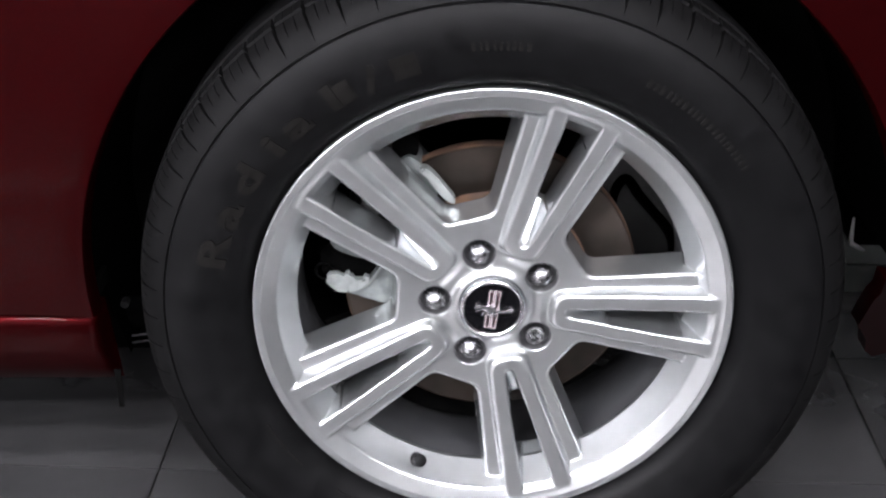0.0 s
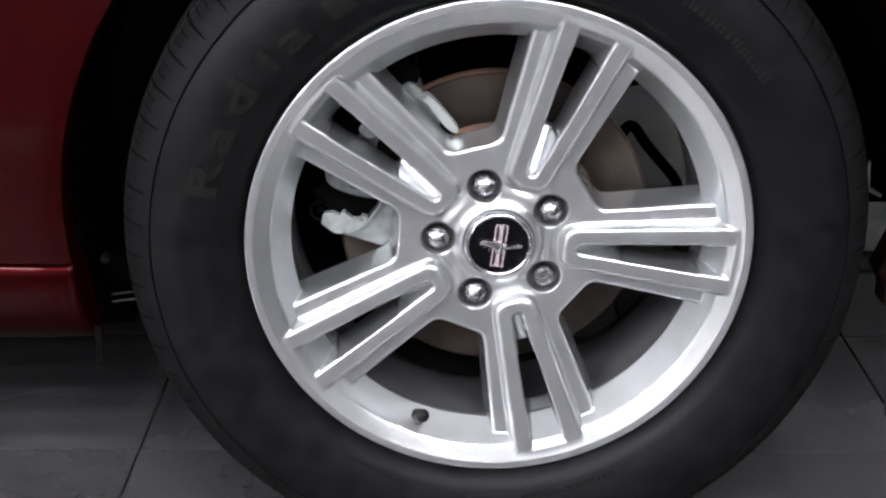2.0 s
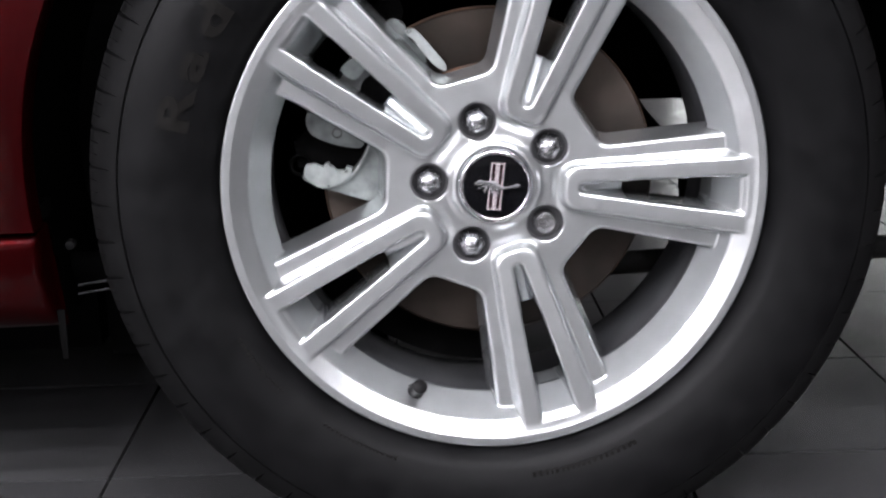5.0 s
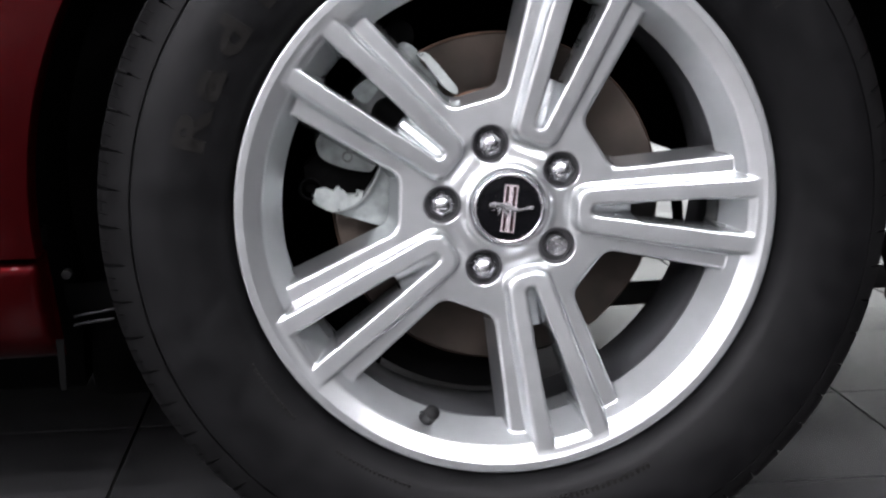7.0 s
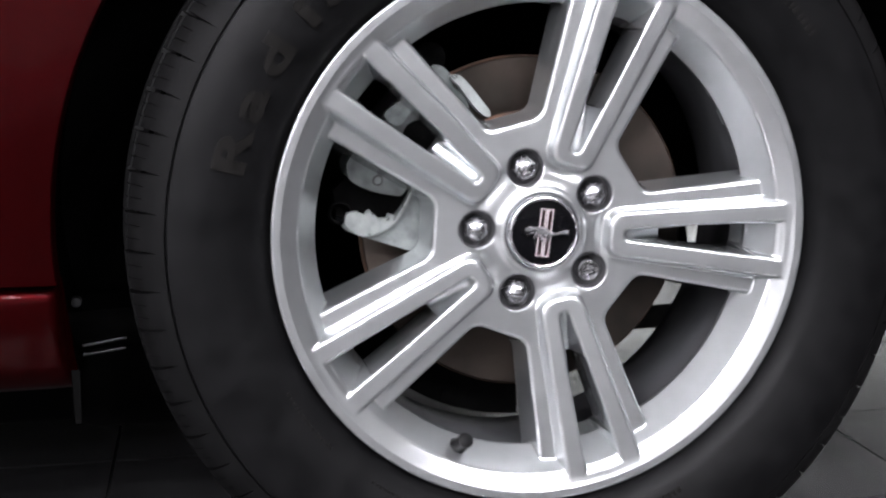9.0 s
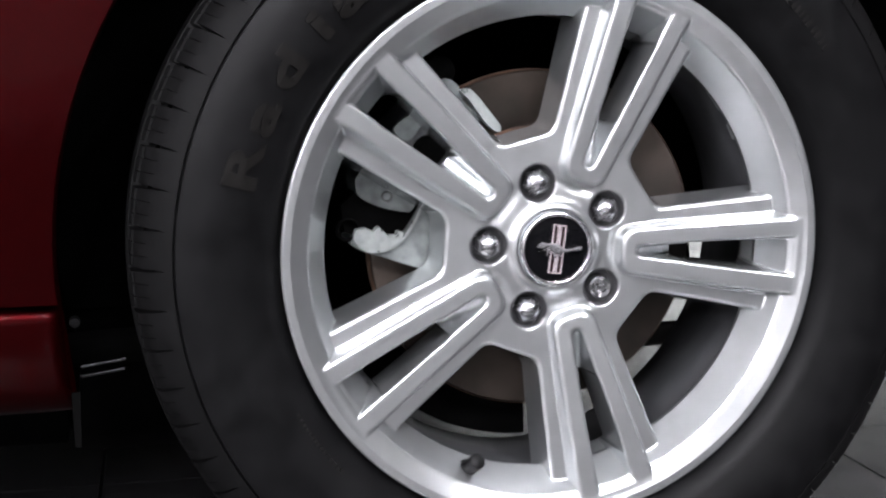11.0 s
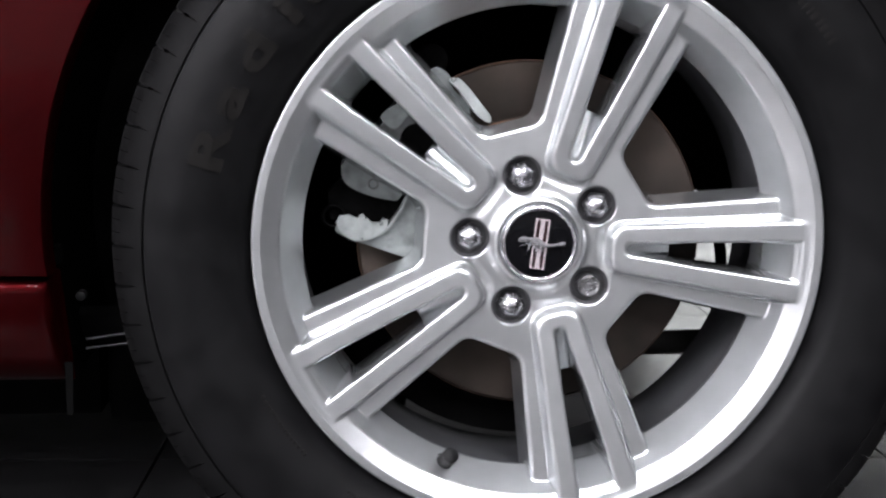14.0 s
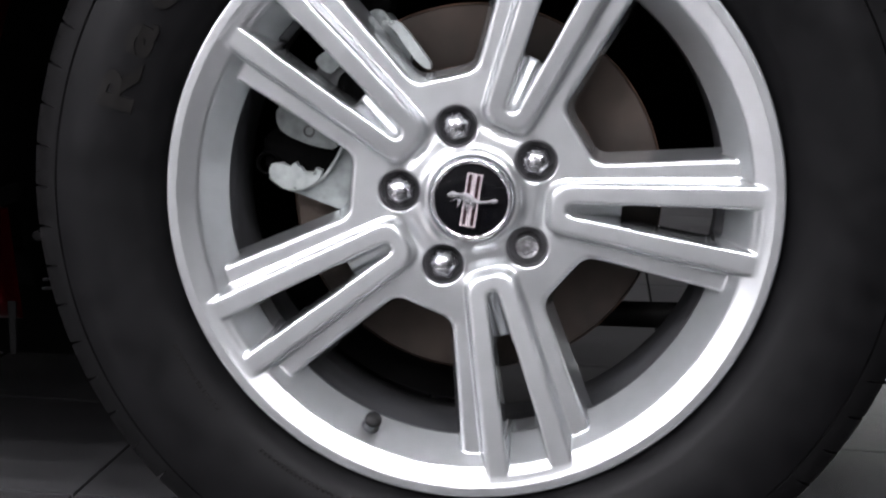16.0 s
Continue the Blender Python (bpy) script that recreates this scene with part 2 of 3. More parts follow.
def wheel_field(x, z, y):
    r = np.sqrt(x * x + z * z)
    a = np.arctan2(z, x) - radians(SPOKE)
    fold = np.abs((a + radians(36)) % radians(72) - radians(36))
    u, v = r * np.cos(fold), r * np.sin(fold)
    n = r * np.cos(radians(36) - fold)
    # flat plate: hub and the spokes' shoulders, bounded by the windows
    y_plate = 0.0435 - 0.005 * np.clip((u - 0.095) / 0.105, 0, 1)
    y_plate = y_plate + 0.0035 * np.exp(-((u - 0.0565) / 0.006) ** 2 - (v / 0.020) ** 2)
    side = (v - (0.0367 + 0.142 * (u - 0.0945))) * 0.99
    edge = smin(side, n - 0.0955, 0.008) - 0.17 * np.maximum(y - y_plate, 0)
    f = smax(y_plate - y, edge, 0.0040)
    f = smax(f, r - 0.226, 0.002)
    # boss round the centre cap
    f = smin(f, smax(0.0385 - y, (r - 0.0365 - 0.9 * (y - 0.0385)) * 0.75, 0.002), 0.004)
    # twin ridges, one block with a slot through it
    y_ridge = 0.0335 - 0.0118 * np.clip((u - 0.075) / 0.145, -0.1, 1)
    wide = v - (0.0191 + 0.103 * (u - 0.070))
    ridge = smax(wide, 0.0605 - u, 0.014) - 0.30 * np.maximum(y - y_ridge, 0)
    ridge = smax(y_ridge - y, ridge * 0.92, 0.0034)
    ridge = smax(ridge, r - 0.228, 0.002)
    f = smin(f, ridge, 0.0014)
    slot = smax(v - (0.0042 + 0.087 * (u - 0.075)), 0.0735 - u, 0.006) + 0.10 * (y - y_ridge)
    cut = smax(slot, (y - (0.0375 + 0.62 * (u - 0.0735))) * 0.85, 0.003)
    cut = smax(cut, r - 0.2135 + 0.5 * (y - 0.03), 0.002)
    f = smax(f, -cut, 0.0034)
    f = smax(f, -smax(v - (0.0042 + 0.087 * (u - 0.075)), np.maximum(0.117 - u, r - 0.19), 0.002), 0.002)
    # wells of the wheel nuts
    q = np.sqrt((n - 0.05715) ** 2 + (r * np.sin(radians(36) - fold)) ** 2)
    f = smax(f, -smax(q - 0.0162, y - 0.064, 0.001), 0.0016)
    # seat of the cap
    f = smax(f, -smax(r - 0.0335, y - 0.05, 0.001), 0.001)
    f = smax(f, y - 0.078, 0.003)
    # outer ring: narrow flat lip, sloping face, sharp inner edge, wall that leads inside
    d = 0.2345 - r
    face = 0.0186 + 0.04 * d + 0.455 * np.maximum(d - 0.0073, 0)
    wall = np.where(y < 0.0545, 0.2128 - 0.62 * (y - 0.0255), 0.1948)
    ring = smax(smax(face - y, (wall - r) * 0.85, 0.0014), r - 0.2352, 0.0026)
    ring = smax(ring, y - 0.060, 0.002)
    return smin(f, ring, 0.0016)


def cast_mesh(field, lo, hi, h):
    """Surface of a field on a regular grid: one vertex in each cell that the surface crosses, drawn onto it."""
    xs, zs, ys = (np.arange(lo[k], hi[k], h) for k in range(3))
    X, Z = np.meshgrid(xs, zs, indexing="ij")
    F = np.stack([field(X, Z, y) for y in ys], axis=2).astype(np.float32)
    S = F < 0
    n = [len(xs), len(zs), len(ys)]
    cnt = np.zeros((n[0] - 1, n[1] - 1, n[2] - 1), np.int8)
    for i in (0, 1):
        for j in (0, 1):
            for k in (0, 1):
                cnt += S[i:n[0] - 1 + i, j:n[1] - 1 + j, k:n[2] - 1 + k]
    cell = np.argwhere((cnt > 0) & (cnt < 8))
    ids = np.full(cnt.shape, -1, np.int32)
    ids[tuple(cell.T)] = np.arange(len(cell))
    total, hits = np.zeros((len(cell), 3)), np.zeros(len(cell))
    corners = [(i, j, k) for i in (0, 1) for j in (0, 1) for k in (0, 1)]
    for c in corners:
        for ax in range(3):
            if c[ax]:
                continue
            e = list(c)
            e[ax] = 1
            A, B = cell + c, cell + e
            fa, fb = F[tuple(A.T)], F[tuple(B.T)]
            m = (fa < 0) != (fb < 0)
            w = fa[m] / (fa[m] - fb[m])
            total[m] += A[m] + (B[m] - A[m]) * w[:, None]
            hits[m] += 1
    P = np.array(lo) + h * total / hits[:, None]
    for _ in range(4):
        g = np.stack([(field(P[:, 0] + 2e-4 * (k == 0), P[:, 1] + 2e-4 * (k == 1), P[:, 2] + 2e-4 * (k == 2))
                       - field(P[:, 0] - 2e-4 * (k == 0), P[:, 1] - 2e-4 * (k == 1), P[:, 2] - 2e-4 * (k == 2))) / 4e-4 for k in range(3)], 1)
        step = -(field(P[:, 0], P[:, 1], P[:, 2]) / np.maximum((g * g).sum(1), 0.2))[:, None] * g
        P += np.clip(step, -0.4 * h, 0.4 * h)
    quads = []
    for ax in range(3):
        b, c = [k for k in range(3) if k != ax]
        sl = [slice(1, n[k] - 1) for k in range(3)]
        s0, s1 = list(sl), list(sl)
        s0[ax], s1[ax] = slice(0, n[ax] - 1), slice(1, n[ax])
        cross = S[tuple(s0)] != S[tuple(s1)]
        at = np.argwhere(cross)
        inside = S[tuple(s0)][tuple(at.T)]
        base = at.copy()
        base[:, b] += 1
        base[:, c] += 1
        q = []
        for db, dc in ((-1, -1), (0, -1), (0, 0), (-1, 0)):
            o = base.copy()
            o[:, b] += db
            o[:, c] += dc
            q.append(ids[tuple(o.T)])
        q = np.stack(q, 1)
        flip = inside if ax != 1 else ~inside
        q[~flip] = q[~flip][:, ::-1]
        quads.append(q)
    return P, np.concatenate(quads), g / np.sqrt((g * g).sum(1))[:, None]


def wheel_mesh():
    P, Q, N = cast_mesh(wheel_field, (-0.2405, -0.2405, 0.0135), (0.2405, 0.2405, 0.083), 0.00118)
    co = np.stack([P[:, 0], P[:, 2], P[:, 1] + HUB], 1)
    Q = Q[:, ::-1]
    me = bpy.data.meshes.new("wheel")
    me.vertices.add(len(co))
    me.vertices.foreach_set("co", co.astype(np.float32).ravel())
    me.loops.add(Q.size)
    me.loops.foreach_set("vertex_index", Q.astype(np.int32).ravel())
    me.polygons.add(len(Q))
    me.polygons.foreach_set("loop_start", np.arange(0, Q.size, 4, dtype=np.int32))
    me.polygons.foreach_set("use_smooth", np.ones(len(Q), bool))
    me.update(calc_edges=True)
    me.normals_split_custom_set_from_vertices(np.stack([N[:, 0], N[:, 2], N[:, 1]], 1).tolist())
    me.materials.append(SILVER)
    return me


# ---- the room ----
def room():
    bm = bmesh.new()
    box(bm, -12, 7, -9.5, 8, -0.12, -0.006)
    tagged(part("floor", bm, GROUT, None, smooth=False), "grey tiled showroom floor with dark joints", kind="structure")
    for name, b in (("wall_north", (-12.2, 7.2, 8, 8.2)), ("wall_south", (-12.2, 7.2, -9.7, -9.5)), ("wall_east", (7, 7.2, -9.5, 8)), ("wall_west", (-12.2, -12, -9.5, 8))):
        bm = bmesh.new()
        north = name == "wall_north"
        if north:
            for x0, x1, z0, z1 in ((-12.2, 2.0, -0.12, 3.4), (6.5, 7.2, -0.12, 3.4), (2.0, 6.5, -0.12, 0.12), (2.0, 6.5, 2.0, 3.4)):
                box(bm, x0, x1, b[2], b[3], z0, z1)
        else:
            box(bm, b[0], b[1], b[2], b[3], -0.12, 3.4)
        tagged(part(name, bm, BRIGHT_WALL if name in ("wall_north", "wall_south") else WALL, None, smooth=False), "unseen plain wall, dark grey to keep reflections low" if name in ("wall_east", "wall_west") else "unseen plain wall, pale grey to bounce light", kind="structure")
    bm = bmesh.new()
    box(bm, -12.2, 7.2, -9.7, 8.2, 3.4, 3.6)
    tagged(part("ceiling", bm, CEIL, None, smooth=False), "plain white showroom ceiling", kind="structure")


def window(name, m, width, height):
    """One framed pane standing on its sill: width along x, foot at z = 0, placed by m."""
    bm = bmesh.new()
    for a, b, c, d in ((0, 0.06, 0, height), (width - 0.06, width, 0, height), (0.06, width - 0.06, 0, 0.06), (0.06, width - 0.06, height - 0.06, height)):
        box(bm, a, b, 0.04, 0.12, c, d, m)
    thing = tagged(new(name), "tall grey-framed window, unseen, added to brighten floor reflections", kind="structure")
    part("window_frame", bm, FRAME, thing, "grey metal frame", smooth=False)
    bm = bmesh.new()
    box(bm, 0.062, width - 0.062, 0.07, 0.08, 0.062, height - 0.062, m)
    part("pane", bm, GLASS, thing, "clear glass pane", smooth=False).visible_shadow = False


def windows():
    """Unseen windows added behind the car, with a glowing sheet outside."""
    for k in range(3):
        window("window_%d" % (k + 1), pose(2.003 + 1.5 * k, 8.0, 0.123), 1.494, 1.874)
    bm = bmesh.new()
    box(bm, -6.0, 11.0, 10.4, 10.5, -1.0, 5.0)
    tagged(part("backdrop", bm, BACK_GLOW, None, smooth=False), "unseen glowing sheet added behind the windows", kind="structure")


def ceiling_lights():
    bm = bmesh.new()
    rod(bm, (0, 0, -0.05), (0, 0, 0), 0.17, 0.18, 40)
    first = part("ceiling_light", bm, CEIL, None, bevel=0.004)
    first.location = (0.0, -2.2, 3.398)
    tagged(first, "round white ceiling light, switched on", "ceiling light", "round ceiling lights")
    bm = bmesh.new()
    rod(bm, (0, 0, -0.058), (0, 0, -0.0505), 0.147, 0.15, 40)
    part("diffuser", bm, LAMP, first, "glowing white diffuser", smooth=False)
    for ix in range(-11, 4):
        for iy in range(-6, 1):
            near = -6 <= ix < 4 and iy >= -2 and (ix < 2 or iy < 0)
            nose = ix < -3 and iy < -2 and 2.2 - 0.9 * iy > 0.4 * abs(0.9 * ix)
            tail = 1 < ix < 4 and -5 < iy < -2
            if (ix or iy) and (near or nose or tail):
                copy_thing(first, pose(0.9 * ix, -2.2 + 0.9 * iy, 3.398))


# ---- the car ----
def tyre_mesh(name):
    prof = [(0.226, 0.040), (0.2335, 0.034), (0.2365, 0.0265), (0.2395, 0.0200), (0.2440, 0.0135), (0.2500, 0.0085), (0.2530, 0.0070), (0.2620, 0.0025), (0.2750, -0.0015), (0.2880, -0.0025), (0.3000, -0.0005), (0.3100, 0.0030),
            (0.3170, 0.0062), (0.3180, 0.0100), (0.3192, 0.0078), (0.3250, 0.0108), (0.3310, 0.0150), (0.3370, 0.0205), (0.3420, 0.0275), (0.3455, 0.0350),
            (0.3475, 0.0420), (0.3400, 0.0435), (0.3400, 0.0475), (0.3490, 0.0490), (0.3510, 0.0700), (0.3430, 0.0715), (0.3430, 0.0800), (0.3515, 0.0815),
            (0.3525, 0.1120), (0.3525, 0.1200), (0.3515, 0.1560), (0.3490, 0.1820), (0.3400, 0.2030), (0.3200, 0.2230), (0.2880, 0.2330), (0.2500, 0.2220), (0.2300, 0.2000)]
    notch = {16: 0.002, 17: 0.006, 18: 0.010, 19: 0.0115, 20: 0.0115, 23: 0.007, 24: 0.007}
    pitches = 66
    # one deep tapered notch and two fine sipes a pitch: (place, depth, half width)
    cols = [(0.0, 1, -0.046), (0.0, 1, 0.0), (0.0, 1, 0.046), (0.0, 0, 0.060), (0.17, 0, 0), (0.34, 0, -0.016), (0.34, 0.35, -0.008), (0.34, 0.35, 0.008), (0.34, 0, 0.016), (0.5, 0, 0),
            (0.66, 0, -0.016), (0.66, 0.35, -0.008), (0.66, 0.35, 0.008), (0.66, 0, 0.016), (0.83, 0, 0), (1.0, 0, -0.060)]
    verts, faces, k = [], [], len(prof)
    rng = random.Random(4)
    for p in range(pitches):
        for c, depth, half in cols:
            for j, (r, y) in enumerate(prof):
                taper = min(max((j - 14.5) / 4.5, 0.25), 1.0)
                fine = depth == 0.35 and j < 18
                a = 2 * math.pi * (p + c + half * taper + (0.012 * max(0, j - 16) if j < 25 else 0.1)) / pitches
                cut = 0 if fine else (0.2 if depth == 0.35 else depth) * notch.get(j, 0)
                verts.append(((r - cut) * math.cos(a), y + cut * 0.5, (r - cut) * math.sin(a)))
    n = pitches * len(cols)
    for i in range(n):
        for j in range(k - 1):
            a, b = i * k + j, i * k + j + 1
            c, d = ((i + 1) % n) * k + j + 1, ((i + 1) % n) * k + j
            faces.append((a, b, c, d))
    # the weight of the car flattens the foot of the tyre a little
    out = []
    for x, y, z in verts:
        low = max(0.0, -z - 0.30)
        if z < -0.334:
            z = -0.334 - (-z - 0.334) * 0.18
        out.append((x, y - 0.12 * low if y < 0.09 else y + 0.12 * low, z + HUB))
    zmin = min(v[2] for v in out)
    out = [(x, y, z - zmin + 0.0005 if z < 0.02 else z) for x, y, z in out]
    me = mesh_of(name, out, faces, RUBBER)
    me.materials.append(TREAD)
    me.polygons.foreach_set("material_index", [int(j >= 13) for i in range(n) for j in range(k - 1)])
    me.set_sharp_from_angle(angle=radians(30))
    return me


def arc_word(word, size, radius, angle, advance, wheel):
    """Raised letters on the sidewall that follow a circle round the hub, read clockwise from angle."""
    for ch in word:
        cu = bpy.data.curves.new("letter", "FONT")
        cu.body, cu.size, cu.extrude, cu.align_x, cu.offset = ch, size, 0.002, "CENTER", 0.0017
        ob = bpy.data.objects.new("letter", cu)
        scene.collection.objects.link(ob)
        me = bpy.data.meshes.new_from_object(ob.evaluated_get(bpy.context.evaluated_depsgraph_get()))
        bm = bmesh.new()
        bm.from_mesh(me)
        bmesh.ops.triangulate(bm, faces=bm.faces)
        for k in range(-1, 9):
            bmesh.ops.bisect_plane(bm, geom=bm.verts[:] + bm.edges[:] + bm.faces[:], plane_co=(0, size * 0.1 * k, 0), plane_no=(0, 1, 0))
        bm.to_mesh(me)
        bm.free()
        a = radians(angle)
        me.transform(Matrix.Translation((radius * math.cos(a), 0, HUB + radius * math.sin(a))) @ Matrix.Rotation(radians(90 - angle), 4, "Y") @ Matrix.Rotation(radians(90), 4, "X") @ Matrix.Diagonal((1.35, 0.80, 1, 1)))
        bm = bmesh.new()
        bm.from_mesh(me)
        for v in bm.verts:
            v.co.y = sidewall(math.hypot(v.co.x, v.co.z - HUB)) + (-0.0014 if v.co.y < 0 else 0.003)
        part("letter", bm, LETTER, wheel, "raised rubber letter", sharp=30)
        bpy.data.objects.remove(ob)
        bpy.data.curves.remove(cu)
        bpy.data.meshes.remove(me)
        angle -= advance[0] if ch in "il" else advance[1]


def sidewall(r):
    return float(np.interp(r, [0.250, 0.253, 0.262, 0.275, 0.288, 0.300, 0.310], [0.0085, 0.0070, 0.0025, -0.0015, -0.0025, -0.0005, 0.0030]))


def wheel_nut(locking=False):
    """Nut about the y axis with its foot at y = 0.024 and its tip at y = 0."""
    bm = bmesh.new()
    if locking:
        prof = [(0.0, 0.0030), (0.0020, 0.0034), (0.0026, 0.0085), (0.0054, 0.0085), (0.0064, 0.0018), (0.0082, 0.0012), (0.0094, 0.0028), (0.0098, 0.012), (0.0118, 0.014), (0.0118, 0.026)]
        seg = 32
    else:
        prof = [(0.0, 0.0), (0.0024, 0.0003), (0.0045, 0.0011), (0.0064, 0.0024), (0.0080, 0.0042), (0.0093, 0.0064), (0.0103, 0.0088), (0.0103, 0.018), (0.0112, 0.020), (0.0112, 0.026)]
        seg = 36
    rows = []
    for j, (r, y) in enumerate(prof):
        row = []
        for i in range(seg):
            a = 2 * math.pi * i / seg
            q = r
            if not locking and 3 <= j <= 7:
                t = (a + math.pi / 6) % (math.pi / 3) - math.pi / 6
                q = r + (min(r * 1.13, r * 0.975 / math.cos(t)) - r) * min(1.0, 0.3 * (j - 2))
            if locking and 3 <= j <= 4:
                q = r - 0.0012 * (math.cos(a * 6) > 0.1)
            row.append(bm.verts.new((q * math.cos(a), y, q * math.sin(a))))
        rows.append(row)
    for a, b in zip(rows, rows[1:]):
        for i in range(seg):
            bm.faces.new((a[i], a[(i + 1) % seg], b[(i + 1) % seg], b[i]))
    bmesh.ops.remove_doubles(bm, verts=bm.verts, dist=1e-5)
    return bm


def ring_of(bm, prof, n, x0, z0):
    rows = []
    for i in range(n):
        a = 2 * math.pi * i / n
        rows.append([bm.verts.new((x0 + r * math.cos(a), y, z0 + r * math.sin(a))) for r, y in prof])
    for i in range(n):
        for j in range(len(prof) - 1):
            bm.faces.new((rows[i][j], rows[(i + 1) % n][j], rows[(i + 1) % n][j + 1], rows[i][j + 1]))


def build_wheel(car):
    wheel = put("wheel", wheel_mesh(), car, "silver painted cast alloy wheel with five twin-ridge spokes")
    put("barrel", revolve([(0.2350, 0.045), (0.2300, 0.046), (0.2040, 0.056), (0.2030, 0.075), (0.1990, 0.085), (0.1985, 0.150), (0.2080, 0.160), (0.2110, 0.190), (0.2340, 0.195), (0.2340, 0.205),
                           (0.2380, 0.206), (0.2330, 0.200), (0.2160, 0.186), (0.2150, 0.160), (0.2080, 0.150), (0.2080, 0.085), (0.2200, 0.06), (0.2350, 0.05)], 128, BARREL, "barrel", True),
        wheel, "dusty inner barrel with its shade painted in dark grey")
    put("tyre", tyre_mesh("tyre"), wheel, "black rubber tyre with notched tread shoulder")
    arc_word("Radial", 0.044, 0.2640, 163.4, (6.2, 8.6), wheel)
    for a, lean, w, h in ((120.6, 0, 0.020, 0.022), (114.6, 24, 0.006, 0.028), (107.8, 0, 0.024, 0.022)):
        bm = bmesh.new()
        m = Matrix.Translation((0.274 * math.cos(radians(a)), 0, HUB + 0.274 * math.sin(radians(a)))) @ Matrix.Rotation(radians(90 - a + lean), 4, "Y")
        box(bm, -w / 2, w / 2, -0.002, 0.004, -h / 2, h / 2, m)
        bmesh.ops.subdivide_edges(bm, edges=bm.edges, cuts=3, use_grid_fill=True)
        for v in bm.verts:
            v.co.y = sidewall(math.hypot(v.co.x, v.co.z - HUB)) + (-0.0005 if v.co.y < 0 else 0.003)
        part("raised_block", bm, LETTER, wheel, "plain raised rubber block on the sidewall", sharp=30)
    bm = bmesh.new()
    rng = random.Random(11)
    for r0, a0, a1, h in ((0.2555, -128, -112, 0.004), (0.2600, -84, -62, 0.007), (0.2560, -152, -138, 0.004), (0.280, 62, 36, 0.008), (0.281, 95, 84, 0.008)):
        a, stop, sgn = a0, a1, (1 if a1 > a0 else -1)
        while (stop - a) * sgn > 0:
            w = rng.uniform(0.6, 1.3) * h / 0.008 + 0.3
            y = sidewall(r0)
            m = Matrix.Translation((r0 * math.cos(radians(a)), y, HUB + r0 * math.sin(radians(a)))) @ Matrix.Rotation(radians(90 - a), 4, "Y")
            box(bm, -w * 0.0012, w * 0.0012, -0.0004, 0.004, -h / 2, h / 2, m)
            a += sgn * (w * 0.75 + 0.35)
    tagged(part("sidewall_marking", bm, LETTER, wheel, "fine raised marks moulded in the sidewall"), kind="stuff")
    # centre cap
    bm = bmesh.new()
    ring_of(bm, [(0.0275, 0.0352), (0.0278, 0.0340), (0.0284, 0.0331), (0.0293, 0.0326), (0.0303, 0.0326), (0.0313, 0.0331), (0.0321, 0.0341), (0.0327, 0.0356), (0.0332, 0.041)], 96, 0, HUB)
    cap = part("centre_cap", bm, CHROME, wheel, "chrome ring of the centre cap", sharp=60)
    bm = bmesh.new()
    ring_of(bm, [(0.0, 0.0338), (0.012, 0.0340), (0.022, 0.0345), (0.0278, 0.0352)], 64, 0, HUB)
    bmesh.ops.remove_doubles(bm, verts=bm.verts, dist=1e-6)
    part("cap_disc", bm, CAPBLACK, wheel, "gloss black cap disc", sharp=60)
    tilt = Matrix.Translation((0, 0, HUB)) @ Matrix.Rotation(radians(7), 4, "Y")
    for x0, x1, z0, z1 in ((-0.0060, -0.0046, -0.0208, 0.0208), (0.0046, 0.0060, -0.0208, 0.0208), (-0.0045, 0.0045, 0.0196, 0.0208), (-0.0045, 0.0045, -0.0208, -0.0196), (-0.0018, 0.0018, -0.0195, 0.0195)):
        bm = bmesh.new()
        box(bm, x0, x1, 0.0322, 0.0345, z0, z1, tilt)
        part("emblem_bar", bm, PINK, wheel, "pale pinkish metal emblem bar")
    for x0, x1 in ((-0.0044, -0.0019), (0.0019, 0.0044)):
        bm = bmesh.new()
        box(bm, x0, x1, 0.0330, 0.0345, -0.0194, 0.0194, tilt)
        part("emblem_stripe", bm, RED_BAR, wheel, "dark red enamel emblem stripe")
    # a plain long chrome shape across the stripes, with short slanting strokes below it
    bm = bmesh.new()
    top, low = [], []
    for i in range(41):
        s = i / 40
        x = -0.0185 + 0.039 * s
        mid = 0.0016 * math.sin(s * 7.5 + 0.2) + 0.0012
        w = 0.0010 + 0.0032 * math.exp(-((s - 0.42) / 0.15) ** 2) + 0.0016 * math.exp(-((s - 0.10) / 0.07) ** 2) + 0.0008 * math.exp(-((s - 0.92) / 0.06) ** 2)
        top.append((x, mid + w))
        low.append((x, mid - w))
    slab(bm, top + low[::-1], 0.0295, 0.0345)
    for x0, z0, x1, z1 in ((-0.0100, 0.0000, -0.0160, -0.0030), (-0.0085, -0.0005, -0.0095, -0.0062), (-0.0045, -0.0010, -0.0020, -0.0072), (-0.0010, 0.0000, 0.0030, -0.0060)):
        slab(bm, [(x0 - 0.0011, z0), (x0 + 0.0013, z0 + 0.0004), (x1 + 0.0007, z1), (x1 - 0.0006, z1 - 0.0004)], 0.0302, 0.0345)
    bmesh.ops.transform(bm, matrix=tilt, verts=bm.verts)
    part("emblem_figure", bm, FIGURE, wheel, "plain wavy chrome shape across the emblem", bevel=0.0005)
